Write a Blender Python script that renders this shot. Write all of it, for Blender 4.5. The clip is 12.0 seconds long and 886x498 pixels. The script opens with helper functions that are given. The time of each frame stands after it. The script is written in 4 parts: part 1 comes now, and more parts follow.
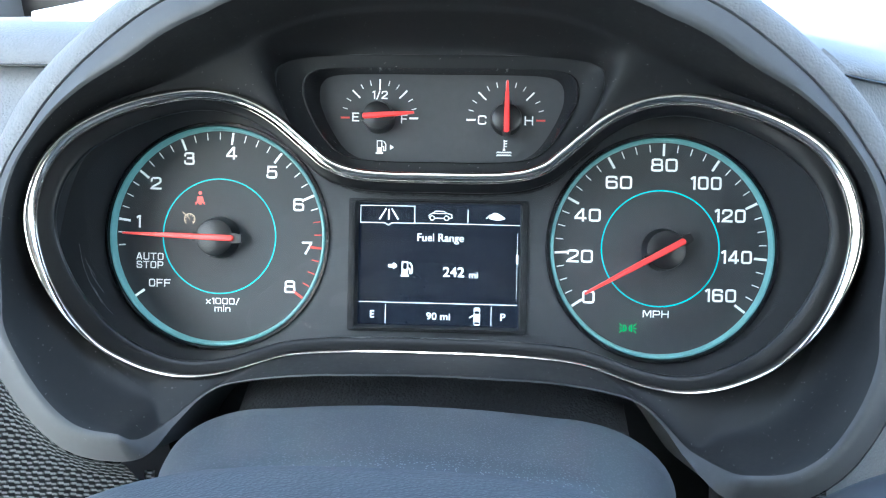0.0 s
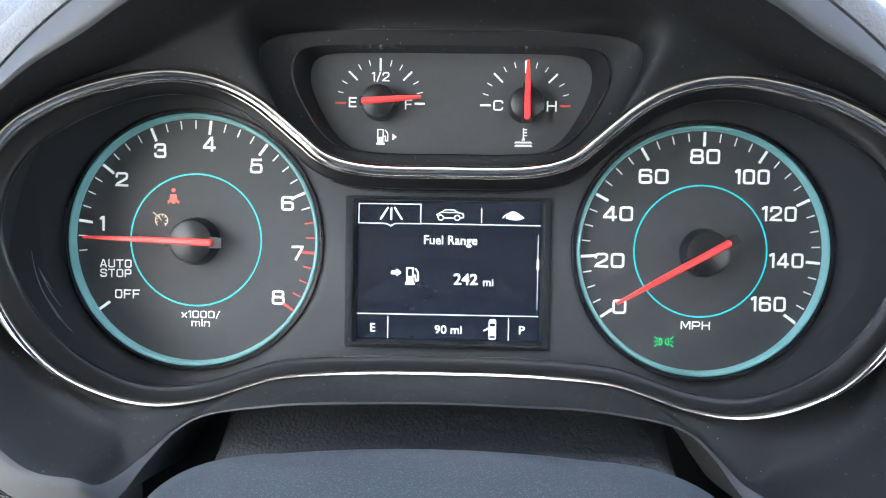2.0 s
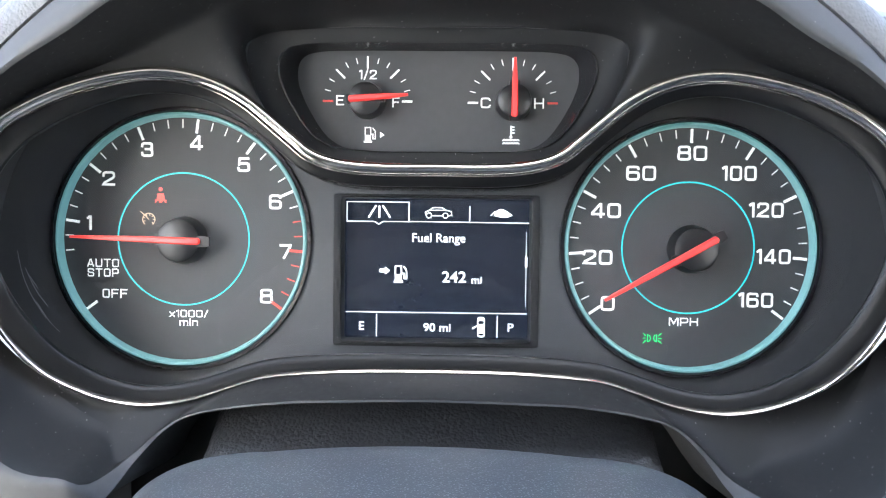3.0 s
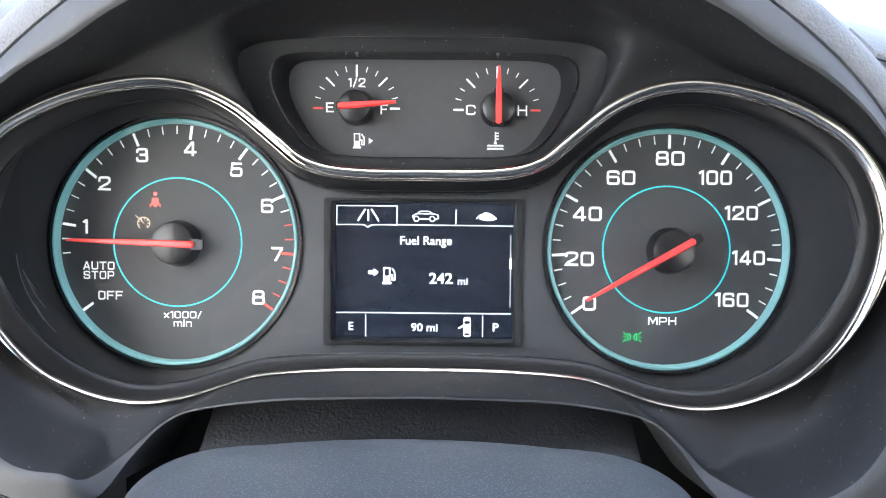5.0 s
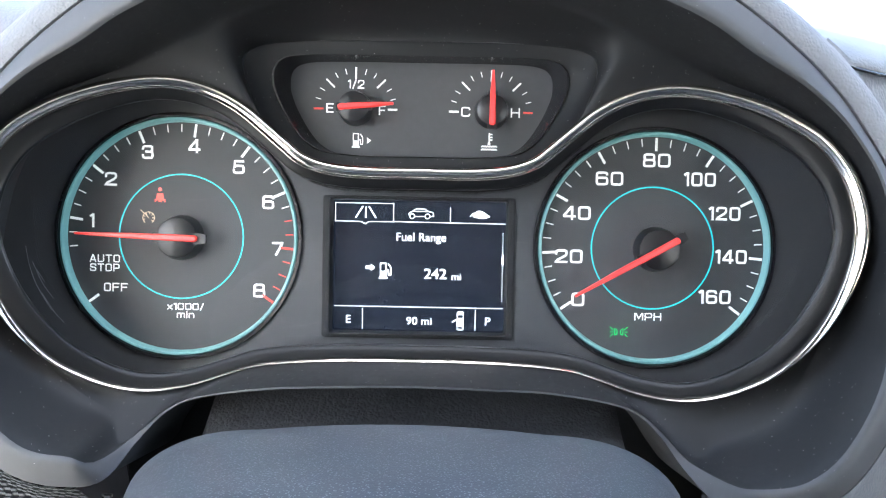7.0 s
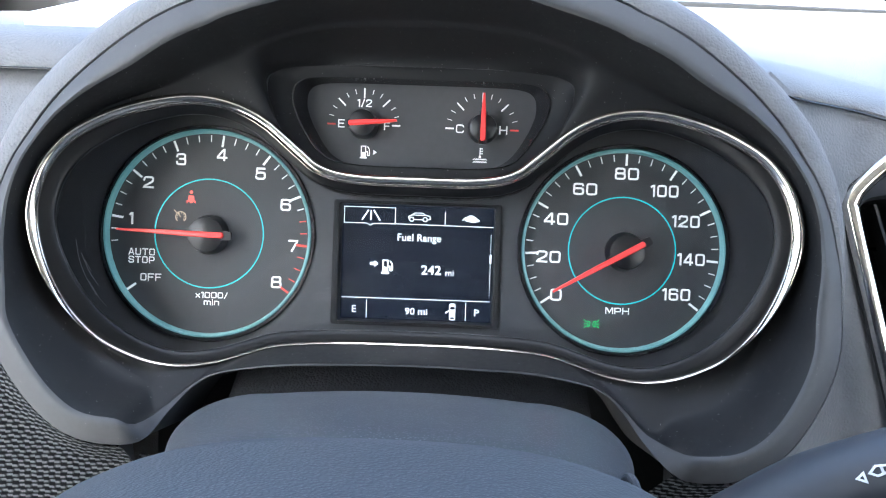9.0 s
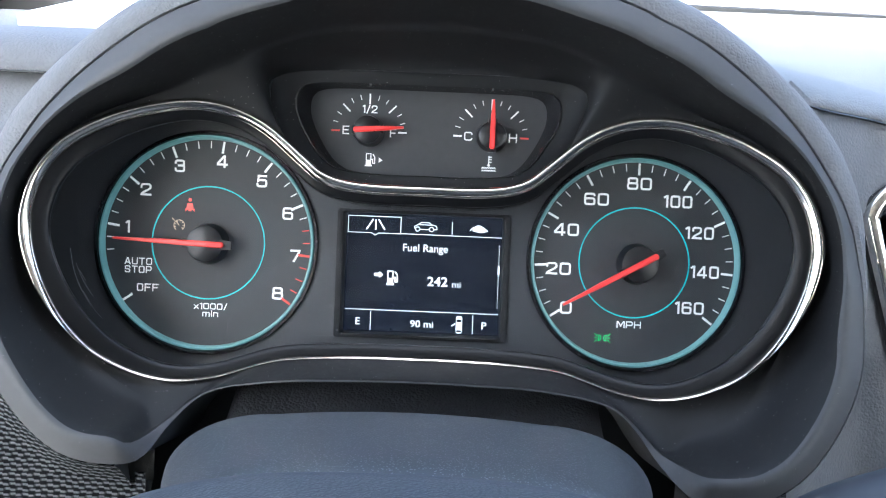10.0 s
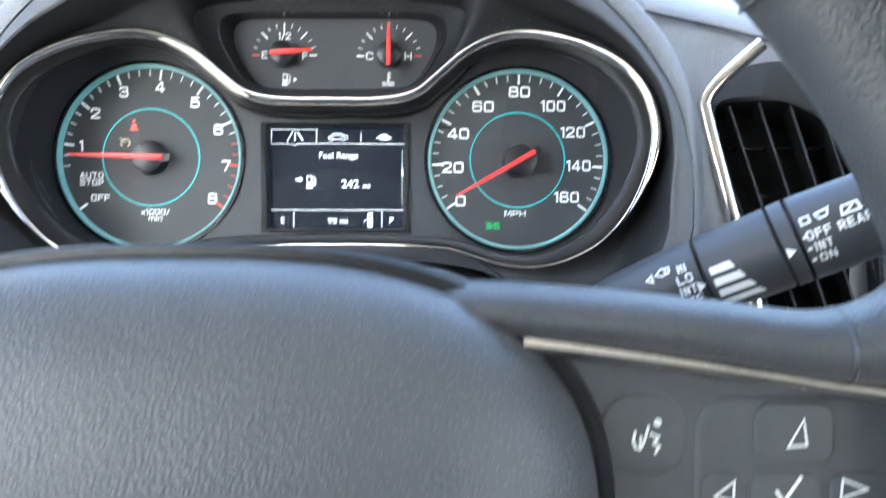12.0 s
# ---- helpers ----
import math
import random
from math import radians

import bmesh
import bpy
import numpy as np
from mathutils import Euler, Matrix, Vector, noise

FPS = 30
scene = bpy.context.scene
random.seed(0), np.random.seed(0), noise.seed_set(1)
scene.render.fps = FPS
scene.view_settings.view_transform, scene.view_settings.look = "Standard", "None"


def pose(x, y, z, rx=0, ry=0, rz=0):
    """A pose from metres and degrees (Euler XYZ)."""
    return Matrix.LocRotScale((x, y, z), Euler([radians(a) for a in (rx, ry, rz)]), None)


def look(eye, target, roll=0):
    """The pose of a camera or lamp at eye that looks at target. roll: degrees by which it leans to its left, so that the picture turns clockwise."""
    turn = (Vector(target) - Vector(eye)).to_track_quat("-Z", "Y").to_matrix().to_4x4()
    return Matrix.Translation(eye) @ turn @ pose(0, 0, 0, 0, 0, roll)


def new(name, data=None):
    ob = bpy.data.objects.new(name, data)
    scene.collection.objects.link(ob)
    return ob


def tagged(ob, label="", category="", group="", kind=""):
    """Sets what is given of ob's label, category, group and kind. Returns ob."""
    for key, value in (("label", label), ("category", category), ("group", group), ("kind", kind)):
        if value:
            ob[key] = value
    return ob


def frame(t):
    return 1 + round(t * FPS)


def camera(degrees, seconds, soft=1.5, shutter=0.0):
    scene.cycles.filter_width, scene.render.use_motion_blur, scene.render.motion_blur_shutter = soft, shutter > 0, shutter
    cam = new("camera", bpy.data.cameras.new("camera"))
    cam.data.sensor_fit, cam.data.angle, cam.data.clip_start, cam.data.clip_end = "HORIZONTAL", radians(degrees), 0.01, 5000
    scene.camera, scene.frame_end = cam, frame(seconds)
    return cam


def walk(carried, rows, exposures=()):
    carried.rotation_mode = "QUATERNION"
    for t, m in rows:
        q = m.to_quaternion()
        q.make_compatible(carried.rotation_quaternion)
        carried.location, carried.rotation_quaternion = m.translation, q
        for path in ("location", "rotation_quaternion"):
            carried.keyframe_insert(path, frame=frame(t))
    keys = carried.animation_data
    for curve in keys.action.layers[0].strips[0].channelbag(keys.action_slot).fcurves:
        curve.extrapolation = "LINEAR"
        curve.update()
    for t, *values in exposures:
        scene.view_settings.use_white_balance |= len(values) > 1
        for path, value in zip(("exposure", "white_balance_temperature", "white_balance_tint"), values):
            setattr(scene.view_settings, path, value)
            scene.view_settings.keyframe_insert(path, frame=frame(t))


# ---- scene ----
LENS = 59.5
# the cluster's own frame: x right, y away from the driver, z up along the gauge face;
# the face leans back by LEANS degrees and its middle stands HEIGHT above the ground
LEANS, HEIGHT = 22.0, 0.95
DASH = pose(0, 0, HEIGHT, -LEANS, 0, 0)
cam = camera(LENS, 12.0, soft=1.1, shutter=0.3)
PATH = [
    (0, 0.02183, -0.33620, 0.01092, 3.355, -1.038, 1.226),
    (0.5, 0.02349, -0.33096, 0.00984, 3.312, -0.873, 0.944),
    (1, 0.01321, -0.32493, 0.01213, 2.880, -1.248, 1.481),
    (1.5, 0.01269, -0.30638, 0.01255, 2.256, -1.376, 1.161),
    (2, 0.00694, -0.29491, 0.01599, 1.733, -1.875, 0.893),
    (2.5, 0.00831, -0.29415, 0.01345, 1.391, -1.613, 0.641),
    (3, 0.00928, -0.29480, 0.01545, 1.318, -1.923, 0.620),
    (5, 0.01089, -0.30436, 0.01472, 0.620, -1.549, 0.510),
    (5.5, 0.01077, -0.30591, 0.01619, 0.411, -2.075, 0.615),
    (6, 0.01086, -0.30759, 0.01427, 0.293, -1.679, 0.619),
    (6.5, 0.00893, -0.31277, 0.01253, 0.191, -1.544, 0.869),
    (7, 0.01076, -0.31596, 0.01411, 0.174, -1.634, 1.077),
    (9, 0.01469, -0.36010, 0.01140, 0.419, -1.031, 2.037),
    (9.5, 0.01027, -0.35416, 0.01416, 0.152, -1.130, 2.396),
    (10, 0.00846, -0.34937, 0.01588, -0.046, -1.006, 2.353),
    (10.5, 0.01114, -0.35284, 0.01814, -0.211, -0.856, 2.104),
    (11, 0.01804, -0.37024, 0.02138, -0.095, -1.086, 1.416),
    (11.2, 0.02894, -0.37992, 0.02595, -0.477, -1.299, 0.667),
    (11.5, 0.05051, -0.38926, 0.01283, -0.773, -1.080, -0.164),
    (11.6, 0.05516, -0.39407, 0.00660, -0.983, -0.926, -0.342),
    (11.8, 0.05936, -0.40394, -0.00855, -0.777, -0.833, -0.489),
    (12, 0.05481, -0.40782, -0.03071, -0.171, -1.264, 0.070),
]

# stops, white balance and tint of the clip's camera
LIGHT = [(0.0, 4.11, 5300, -7), (1.0, 3.93, 5450, -5), (1.5, 3.85, 5650, -2), (2.5, 4.34, 5950, 2), (5.0, 4.33, 6050, 3), (6.5, 4.33, 5950, 2), (9.0, 3.91, 5700, 1), (10.0, 3.7, 5650, 1), (11.0, 4.0, 5700, 1), (11.5, 4.38, 5750, 1), (12.0, 4.29, 5750, -1)]


def sight(x, y, z, yaw, pitch, roll):
    yaw, pitch = radians(yaw), radians(pitch)
    way = Vector((-math.sin(yaw) * math.cos(pitch), math.cos(yaw) * math.cos(pitch), math.sin(pitch)))
    return DASH @ look((x, y, z), Vector((x, y, z)) + way, roll)


walk(cam, [(t, sight(*row)) for t, *row in PATH], exposures=LIGHT)

# ---- world and sun ----
world = bpy.data.worlds.new("world")
scene.world = world
world.use_nodes = True
wt = world.node_tree
sky = wt.nodes.new("ShaderNodeTexSky")
sky.sky_type, sky.sun_disc = "NISHITA", False
sky.air_density, sky.dust_density, sky.ozone_density = 0.7, 8.0, 0.4
SUN_EL, SUN_AZ = radians(42), radians(180)
sky.sun_elevation, sky.sun_rotation = SUN_EL, SUN_AZ
wt.links.new(sky.outputs[0], wt.nodes["Background"].inputs[0])
wt.nodes["Background"].inputs[1].default_value = 0.15
sun = new("sun", bpy.data.lights.new("sun", "SUN"))
sun.data.energy, sun.data.angle, sun.data.color = 3.6, radians(0.5), (1.0, 0.95, 0.88)
sun.matrix_world = look((0, 0, 0), (-math.sin(SUN_AZ) * math.cos(SUN_EL), -math.cos(SUN_AZ) * math.cos(SUN_EL), -math.sin(SUN_EL)))


# ---- materials ----
def material(name, color, rough=0.5, metal=0.0, spec=0.5, grain_size=0.001, vary=0.15, vary_size=0.02, bump=0.0, emit=0.0, emit_color=None, kind="noise", dust_glint=0.0, speck_cell=0.0030, speck_color=(0.34, 0.34, 0.33)):
    m = bpy.data.materials.new(name)
    m.use_nodes = True
    nt = m.node_tree
    b = nt.nodes["Principled BSDF"]
    b.inputs["Metallic"].default_value = metal
    b.inputs["Specular IOR Level"].default_value = spec
    co = nt.nodes.new("ShaderNodeTexCoord").outputs["Object"]

    def noise_tex(size, detail=3.0):
        n = nt.nodes.new("ShaderNodeTexNoise")
        n.inputs["Scale"].default_value, n.inputs["Detail"].default_value = 1.0 / size, detail
        nt.links.new(co, n.inputs["Vector"])
        return n.outputs["Fac"]

    big, fine = noise_tex(vary_size), noise_tex(vary_size / 9)
    mixed = nt.nodes.new("ShaderNodeMath")
    mixed.operation = "ADD"
    nt.links.new(big, mixed.inputs[0])
    nt.links.new(fine, mixed.inputs[1])
    ramp = nt.nodes.new("ShaderNodeMapRange")
    ramp.inputs["From Min"].default_value, ramp.inputs["From Max"].default_value = 0.6, 1.4
    ramp.inputs["To Min"].default_value, ramp.inputs["To Max"].default_value = 1 - vary, 1 + vary
    nt.links.new(mixed.outputs[0], ramp.inputs["Value"])
    tint = nt.nodes.new("ShaderNodeVectorMath")
    tint.operation = "SCALE"
    tint.inputs[0].default_value = color
    nt.links.new(ramp.outputs[0], tint.inputs["Scale"])
    nt.links.new(tint.outputs[0], b.inputs["Base Color"])
    rr = nt.nodes.new("ShaderNodeMath")
    rr.operation = "MULTIPLY"
    rr.inputs[1].default_value = rough
    nt.links.new(ramp.outputs[0], rr.inputs[0])
    nt.links.new(rr.outputs[0], b.inputs["Roughness"])
    if bump:
        if kind == "leather":
            v = nt.nodes.new("ShaderNodeTexVoronoi")
            v.feature = "SMOOTH_F1"
            v.inputs["Scale"].default_value = 1 / grain_size
            v.inputs["Smoothness"].default_value = 0.30
            warp = nt.nodes.new("ShaderNodeTexNoise")
            warp.inputs["Scale"].default_value = 0.4 / grain_size
            nt.links.new(co, warp.inputs["Vector"])
            add = nt.nodes.new("ShaderNodeMixRGB")
            add.blend_type = "LINEAR_LIGHT"
            add.inputs[0].default_value = grain_size * 0.6
            nt.links.new(co, add.inputs[1])
            nt.links.new(warp.outputs["Color"], add.inputs[2])
            nt.links.new(add.outputs[0], v.inputs["Vector"])
            height = v.outputs["Distance"]
        else:
            height = noise_tex(grain_size, 2.0)
        bp = nt.nodes.new("ShaderNodeBump")
        bp.inputs["Strength"].default_value, bp.inputs["Distance"].default_value = bump, grain_size * 0.35
        bp.invert = kind == "leather"
        nt.links.new(height, bp.inputs["Height"])
        nt.links.new(bp.outputs[0], b.inputs["Normal"])
    # pale dots: dust specks, and on the shroud sparkle put into the colour
    if dust_glint:
        v = nt.nodes.new("ShaderNodeTexVoronoi")
        v.inputs["Scale"].default_value = 1 / speck_cell
        nt.links.new(co, v.inputs["Vector"])
        dot = nt.nodes.new("ShaderNodeMath")
        dot.operation, dot.inputs[1].default_value = "LESS_THAN", dust_glint
        nt.links.new(v.outputs["Distance"], dot.inputs[0])
        mx = nt.nodes.new("ShaderNodeMixRGB")
        mx.inputs[2].default_value = (*speck_color, 1)
        nt.links.new(dot.outputs[0], mx.inputs[0])
        nt.links.new(tint.outputs[0], mx.inputs[1])
        nt.links.new(mx.outputs[0], b.inputs["Base Color"])
    if emit:
        b.inputs["Emission Color"].default_value = (*(emit_color or color), 1)
        b.inputs["Emission Strength"].default_value = emit
    return m


def fabric_material():
    m = material("woven_fabric", (0.05, 0.053, 0.058), rough=0.95, spec=0.05, vary=0.3, vary_size=0.004)
    nt = m.node_tree
    b = nt.nodes["Principled BSDF"]
    co = nt.nodes.new("ShaderNodeTexCoord").outputs["Object"]
    sep = nt.nodes.new("ShaderNodeSeparateXYZ")
    nt.links.new(co, sep.inputs[0])
    join = nt.nodes.new("ShaderNodeCombineXYZ")
    nt.links.new(sep.outputs["X"], join.inputs["X"])
    nt.links.new(sep.outputs["Z"], join.inputs["Y"])
    wob = nt.nodes.new("ShaderNodeTexNoise")
    wob.inputs["Scale"].default_value = 70
    nt.links.new(co, wob.inputs["Vector"])
    mixv = nt.nodes.new("ShaderNodeMixRGB")
    mixv.blend_type, mixv.inputs[0].default_value = "LINEAR_LIGHT", 0.0012
    nt.links.new(join.outputs[0], mixv.inputs[1])
    nt.links.new(wob.outputs["Color"], mixv.inputs[2])
    flat = nt.nodes.new("ShaderNodeSeparateXYZ")
    nt.links.new(mixv.outputs[0], flat.inputs[0])

    def calc(op, a, b=0.0, c=0.0):
        n = nt.nodes.new("ShaderNodeMath")
        n.operation = op
        for k, v in enumerate((a, b, c)):
            if isinstance(v, float):
                n.inputs[k].default_value = v
            else:
                nt.links.new(v, n.inputs[k])
        return n.outputs[0]

    # rows of stepped light ribs on a dark ground
    across, up = flat.outputs["X"], flat.outputs["Y"]
    row = calc("FLOOR", calc("DIVIDE", up, 0.0021))
    shift = nt.nodes.new("ShaderNodeTexWhiteNoise")
    shift.noise_dimensions = "1D"
    nt.links.new(row, shift.inputs["W"])
    along = calc("FRACT", calc("ADD", calc("DIVIDE", across, 0.0050), calc("ADD", calc("MULTIPLY", row, 0.5), calc("MULTIPLY", shift.outputs["Value"], 0.34))))
    off = calc("SUBTRACT", along, 0.5)
    # each rib steps up half a thread at its middle and ends in a short dark notch
    level = calc("ADD", calc("FRACT", calc("DIVIDE", up, 0.0021)), calc("MULTIPLY", calc("SIGN", off), 0.11))
    dash_end = calc("SUBTRACT", 0.47, calc("ABSOLUTE", off))
    rib = calc("SUBTRACT", 0.34, calc("ABSOLUTE", calc("SUBTRACT", level, 0.5)))
    light = calc("MULTIPLY", calc("MINIMUM", calc("MAXIMUM", calc("MULTIPLY", rib, 4.0), 0.0), 1.0), calc("MINIMUM", calc("MAXIMUM", calc("MULTIPLY", dash_end, 9.0), 0.30), 1.0))
    thread = nt.nodes.new("ShaderNodeTexNoise")
    thread.inputs["Scale"].default_value = 2600
    nt.links.new(co, thread.inputs["Vector"])
    light = calc("MULTIPLY", light, calc("ADD", calc("MULTIPLY", thread.outputs["Fac"], 0.9), 0.45))
    col = nt.nodes.new("ShaderNodeMixRGB")
    col.inputs[1].default_value = (0.007, 0.0072, 0.008, 1)
    col.inputs[2].default_value = (0.150, 0.153, 0.158, 1)
    nt.links.new(light, col.inputs[0])
    nt.links.new(col.outputs[0], b.inputs["Base Color"])
    bp = nt.nodes.new("ShaderNodeBump")
    bp.inputs["Strength"].default_value, bp.inputs["Distance"].default_value = 0.8, 0.0006
    nt.links.new(light, bp.inputs["Height"])
    nt.links.new(bp.outputs[0], b.inputs["Normal"])
    return m


def clear_material(name, gloss=0.06, rough=0.02):
    m = bpy.data.materials.new(name)
    m.use_nodes = True
    nt = m.node_tree
    nt.nodes.remove(nt.nodes["Principled BSDF"])
    out = nt.nodes["Material Output"]
    tr, gl = nt.nodes.new("ShaderNodeBsdfTransparent"), nt.nodes.new("ShaderNodeBsdfGlossy")
    mx = nt.nodes.new("ShaderNodeMixShader")
    fr = nt.nodes.new("ShaderNodeFresnel")
    fr.inputs["IOR"].default_value = 1.0 + gloss * 8
    gl.inputs["Roughness"].default_value = rough
    nt.links.new(fr.outputs[0], mx.inputs[0])
    nt.links.new(tr.outputs[0], mx.inputs[1])
    nt.links.new(gl.outputs[0], mx.inputs[2])
    nt.links.new(mx.outputs[0], out.inputs["Surface"])
    return m


# hood plastic in two tones: lip lighter as lit, inside darker as shaded
PLASTIC = material("matte_black_plastic", (0.050, 0.051, 0.053), dust_glint=0.030, rough=0.56, spec=0.45, vary=0.12, bump=0.12, grain_size=0.0006)
DARKSHADEMAT = material("dark_and_shaded_plastic", (0.0095, 0.0098, 0.0105), dust_glint=0.06, speck_cell=0.0021, rough=0.58, spec=0.30, vary=0.12, bump=0.10, grain_size=0.0006)
PANEL = material("satin_panel_plastic", (0.048, 0.050, 0.053), rough=0.55, spec=0.4, vary=0.08, bump=0.08, grain_size=0.0004)
GLOSSY = material("gloss_black_plastic", (0.012, 0.012, 0.014), rough=0.22, spec=0.5, vary=0.25)
DIAL = material("dial_face", (0.060, 0.061, 0.063), rough=0.6, spec=0.35, vary=0.10, vary_size=0.03)
BOWL = material("bowl_black_plastic", (0.006, 0.0062, 0.0068), rough=0.34, spec=0.25, vary=0.04)
CHROME = material("chrome", (0.74, 0.69, 0.62), rough=0.10, metal=1.0, vary=0.25, vary_size=0.01)
# unlit ring; its small emission is added only to lift its brightness
TEAL = material("teal_ring", (0.21, 0.385, 0.38), rough=0.4, vary=0.06, emit=0.006, emit_color=(0.25, 0.75, 0.78))
CYAN = material("lit_cyan_ring", (0.05, 0.5, 0.5), rough=0.4, vary=0.02, emit=0.036, emit_color=(0.02, 0.70, 0.72))
WHITE = material("white_print", (0.82, 0.82, 0.80), rough=0.5, vary=0.02)
LITWHITE = material("backlit_white_figures", (0.82, 0.82, 0.80), rough=0.5, vary=0.02, emit=0.030, emit_color=(1, 0.98, 0.94))
REDP = material("red_print", (0.75, 0.08, 0.06), rough=0.5, vary=0.02)
NEEDLE = material("needle_red", (0.74, 0.055, 0.045), rough=0.35, vary=0.04, emit=0.018, emit_color=(1.0, 0.03, 0.03))
NEEDLECORE = material("needle_core", (0.74, 0.055, 0.055), rough=0.35, vary=0.04, emit=0.018, emit_color=(1.0, 0.06, 0.07))
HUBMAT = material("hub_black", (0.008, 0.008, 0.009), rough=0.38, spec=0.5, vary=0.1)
SCREEN = material("display_glass", (0.010, 0.012, 0.018), rough=0.12, spec=0.5, vary=0.05, emit=0.0011, emit_color=(0.35, 0.5, 1.0))
GLYPH = material("display_white", (0.8, 0.8, 0.8), rough=0.5, vary=0.0, emit=0.085, emit_color=(1, 1, 1))
LAMPRED = material("lit_red_symbol", (0.8, 0.1, 0.08), rough=0.5, vary=0.0, emit=0.045, emit_color=(1, 0.12, 0.08))
LAMPGREEN = material("lit_green_symbol", (0.05, 0.7, 0.15), rough=0.5, vary=0.0, emit=0.12, emit_color=(0.02, 0.9, 0.2))
AMBER = material("pale_amber_symbol", (0.75, 0.6, 0.42), rough=0.5, vary=0.0, emit=0.012, emit_color=(1.0, 0.72, 0.42))
LEATHER = material("grained_dash_vinyl", (0.145, 0.148, 0.153), dust_glint=0.035, rough=0.6, spec=0.28, vary=0.08, vary_size=0.05, bump=0.6, grain_size=0.0012, kind="leather")
DARKLEATHER = material("dark_grained_vinyl", (0.036, 0.037, 0.040), rough=0.5, spec=0.45, vary=0.1, bump=0.9, grain_size=0.0013, kind="leather")
WHEELSKIN = material("wheel_leather", (0.060, 0.061, 0.064), rough=0.42, spec=0.5, vary=0.12, bump=0.55, grain_size=0.0011, kind="leather")
PADSKIN = material("airbag_cover_vinyl", (0.078, 0.080, 0.084), dust_glint=0.26, speck_cell=0.0009, speck_color=(0.125, 0.128, 0.131), rough=0.42, spec=0.45, vary=0.06, vary_size=0.010, bump=0.45, grain_size=0.0009, kind="leather")
# the dense pale dots here paint the sparkle of the plastic's grain
SHROUD = material("column_shroud_plastic", (0.058, 0.060, 0.063), dust_glint=0.28, speck_cell=0.0008, speck_color=(0.21, 0.214, 0.218), rough=0.31, spec=1.0, vary=0.06, vary_size=0.010, bump=0.35, grain_size=0.0006)
SWITCHES = material("switch_panel_plastic", (0.072, 0.074, 0.078), rough=0.5, spec=0.45, vary=0.1, bump=0.15, grain_size=0.0006)
STALKMAT = material("stalk_plastic", (0.040, 0.041, 0.044), rough=0.46, spec=0.5, vary=0.1)
FABRIC = fabric_material()
LINER = material("headliner", (0.60, 0.59, 0.57), rough=0.95, spec=0.1, vary=0.08, bump=0.3, grain_size=0.002)
CARPET = material("carpet", (0.06, 0.06, 0.062), rough=1.0, spec=0.05, vary=0.3, bump=0.6, grain_size=0.003)
TRIMGREY = material("door_trim", (0.10, 0.10, 0.103), rough=0.6, vary=0.1, bump=0.3, grain_size=0.0015)
ASPHALT = material("asphalt", (0.17, 0.165, 0.16), rough=0.9, vary=0.25, vary_size=0.5, bump=0.5, grain_size=0.02)
TAN = material("white_paper", (0.78, 0.77, 0.73), rough=0.7, vary=0.05, bump=0.3, grain_size=0.0015)
COWL = material("cowl_cream", (0.38, 0.36, 0.31), rough=0.6, vary=0.1)
LENSMAT = clear_material("cluster_lens", 0.055, 0.04)
GLASS = clear_material("window_glass", 0.06)


# ---- mesh helpers ----
def part(name, bm, mat, parent, label="", smooth=True, kind=""):
    me = bpy.data.meshes.new(name)
    bm.normal_update()
    bm.to_mesh(me)
    bm.free()
    me.materials.append(mat)
    if smooth:
        me.polygons.foreach_set("use_smooth", [True] * len(me.polygons))
        me.set_sharp_from_angle(angle=radians(38))
    ob = new(name, me)
    ob.parent = parent
    return tagged(ob, label, kind=kind)


def thing(name, label, category, kind="", group="", m=None):
    ob = new(name)
    ob.empty_display_size = 0.02
    ob.matrix_world = DASH if m is None else m
    return tagged(ob, label, category, group, kind)


def single(name, bm, mat, label, category, kind="", m=None, smooth=True):
    ob = part(name, bm, mat, None, label, smooth, kind)
    ob.matrix_world = DASH if m is None else m
    return tagged(ob, "", category)


def spline(pts, n, closed=False):
    """n points along a smooth curve through pts (any dimension), evenly in the parameter."""
    p = np.array(pts, float)
    k = len(p)
    out = []
    spans = k if closed else k - 1
    for i in range(n):
        s = i * spans / (n if closed else n - 1)
        j = min(int(s), spans - 1)
        f = s - j
        a, b, c, d = (p[(j + q) % k] if closed else p[min(max(j + q, 0), k - 1)] for q in (-1, 0, 1, 2))
        out.append(0.5 * (2 * b + (c - a) * f + (2 * a - 5 * b + 4 * c - d) * f ** 2 + (3 * b - a - 3 * c + d) * f ** 3))
    return np.array(out)


def mirrored(half):
    """A closed outline from its right half, listed from the top middle to the bottom middle."""
    half = [tuple(q) for q in half]
    return half + [(-q[0], *q[1:]) for q in half[-2:0:-1]]


def loft(rows, closed=True, cap_first=False, cap_last=False, flip=False):
    bm = bmesh.new()
    vs = [[bm.verts.new(Vector(p)) for p in r] for r in rows]
    n = len(vs[0])
    for a, b in zip(vs, vs[1:]):
        for i in range(n if closed else n - 1):
            q = (a[i], a[(i + 1) % n], b[(i + 1) % n], b[i])
            bm.faces.new(q[::-1] if flip else q)
    if cap_first:
        bm.faces.new(vs[0] if flip else vs[0][::-1])
    if cap_last:
        bm.faces.new(vs[-1][::-1] if flip else vs[-1])
    return bm


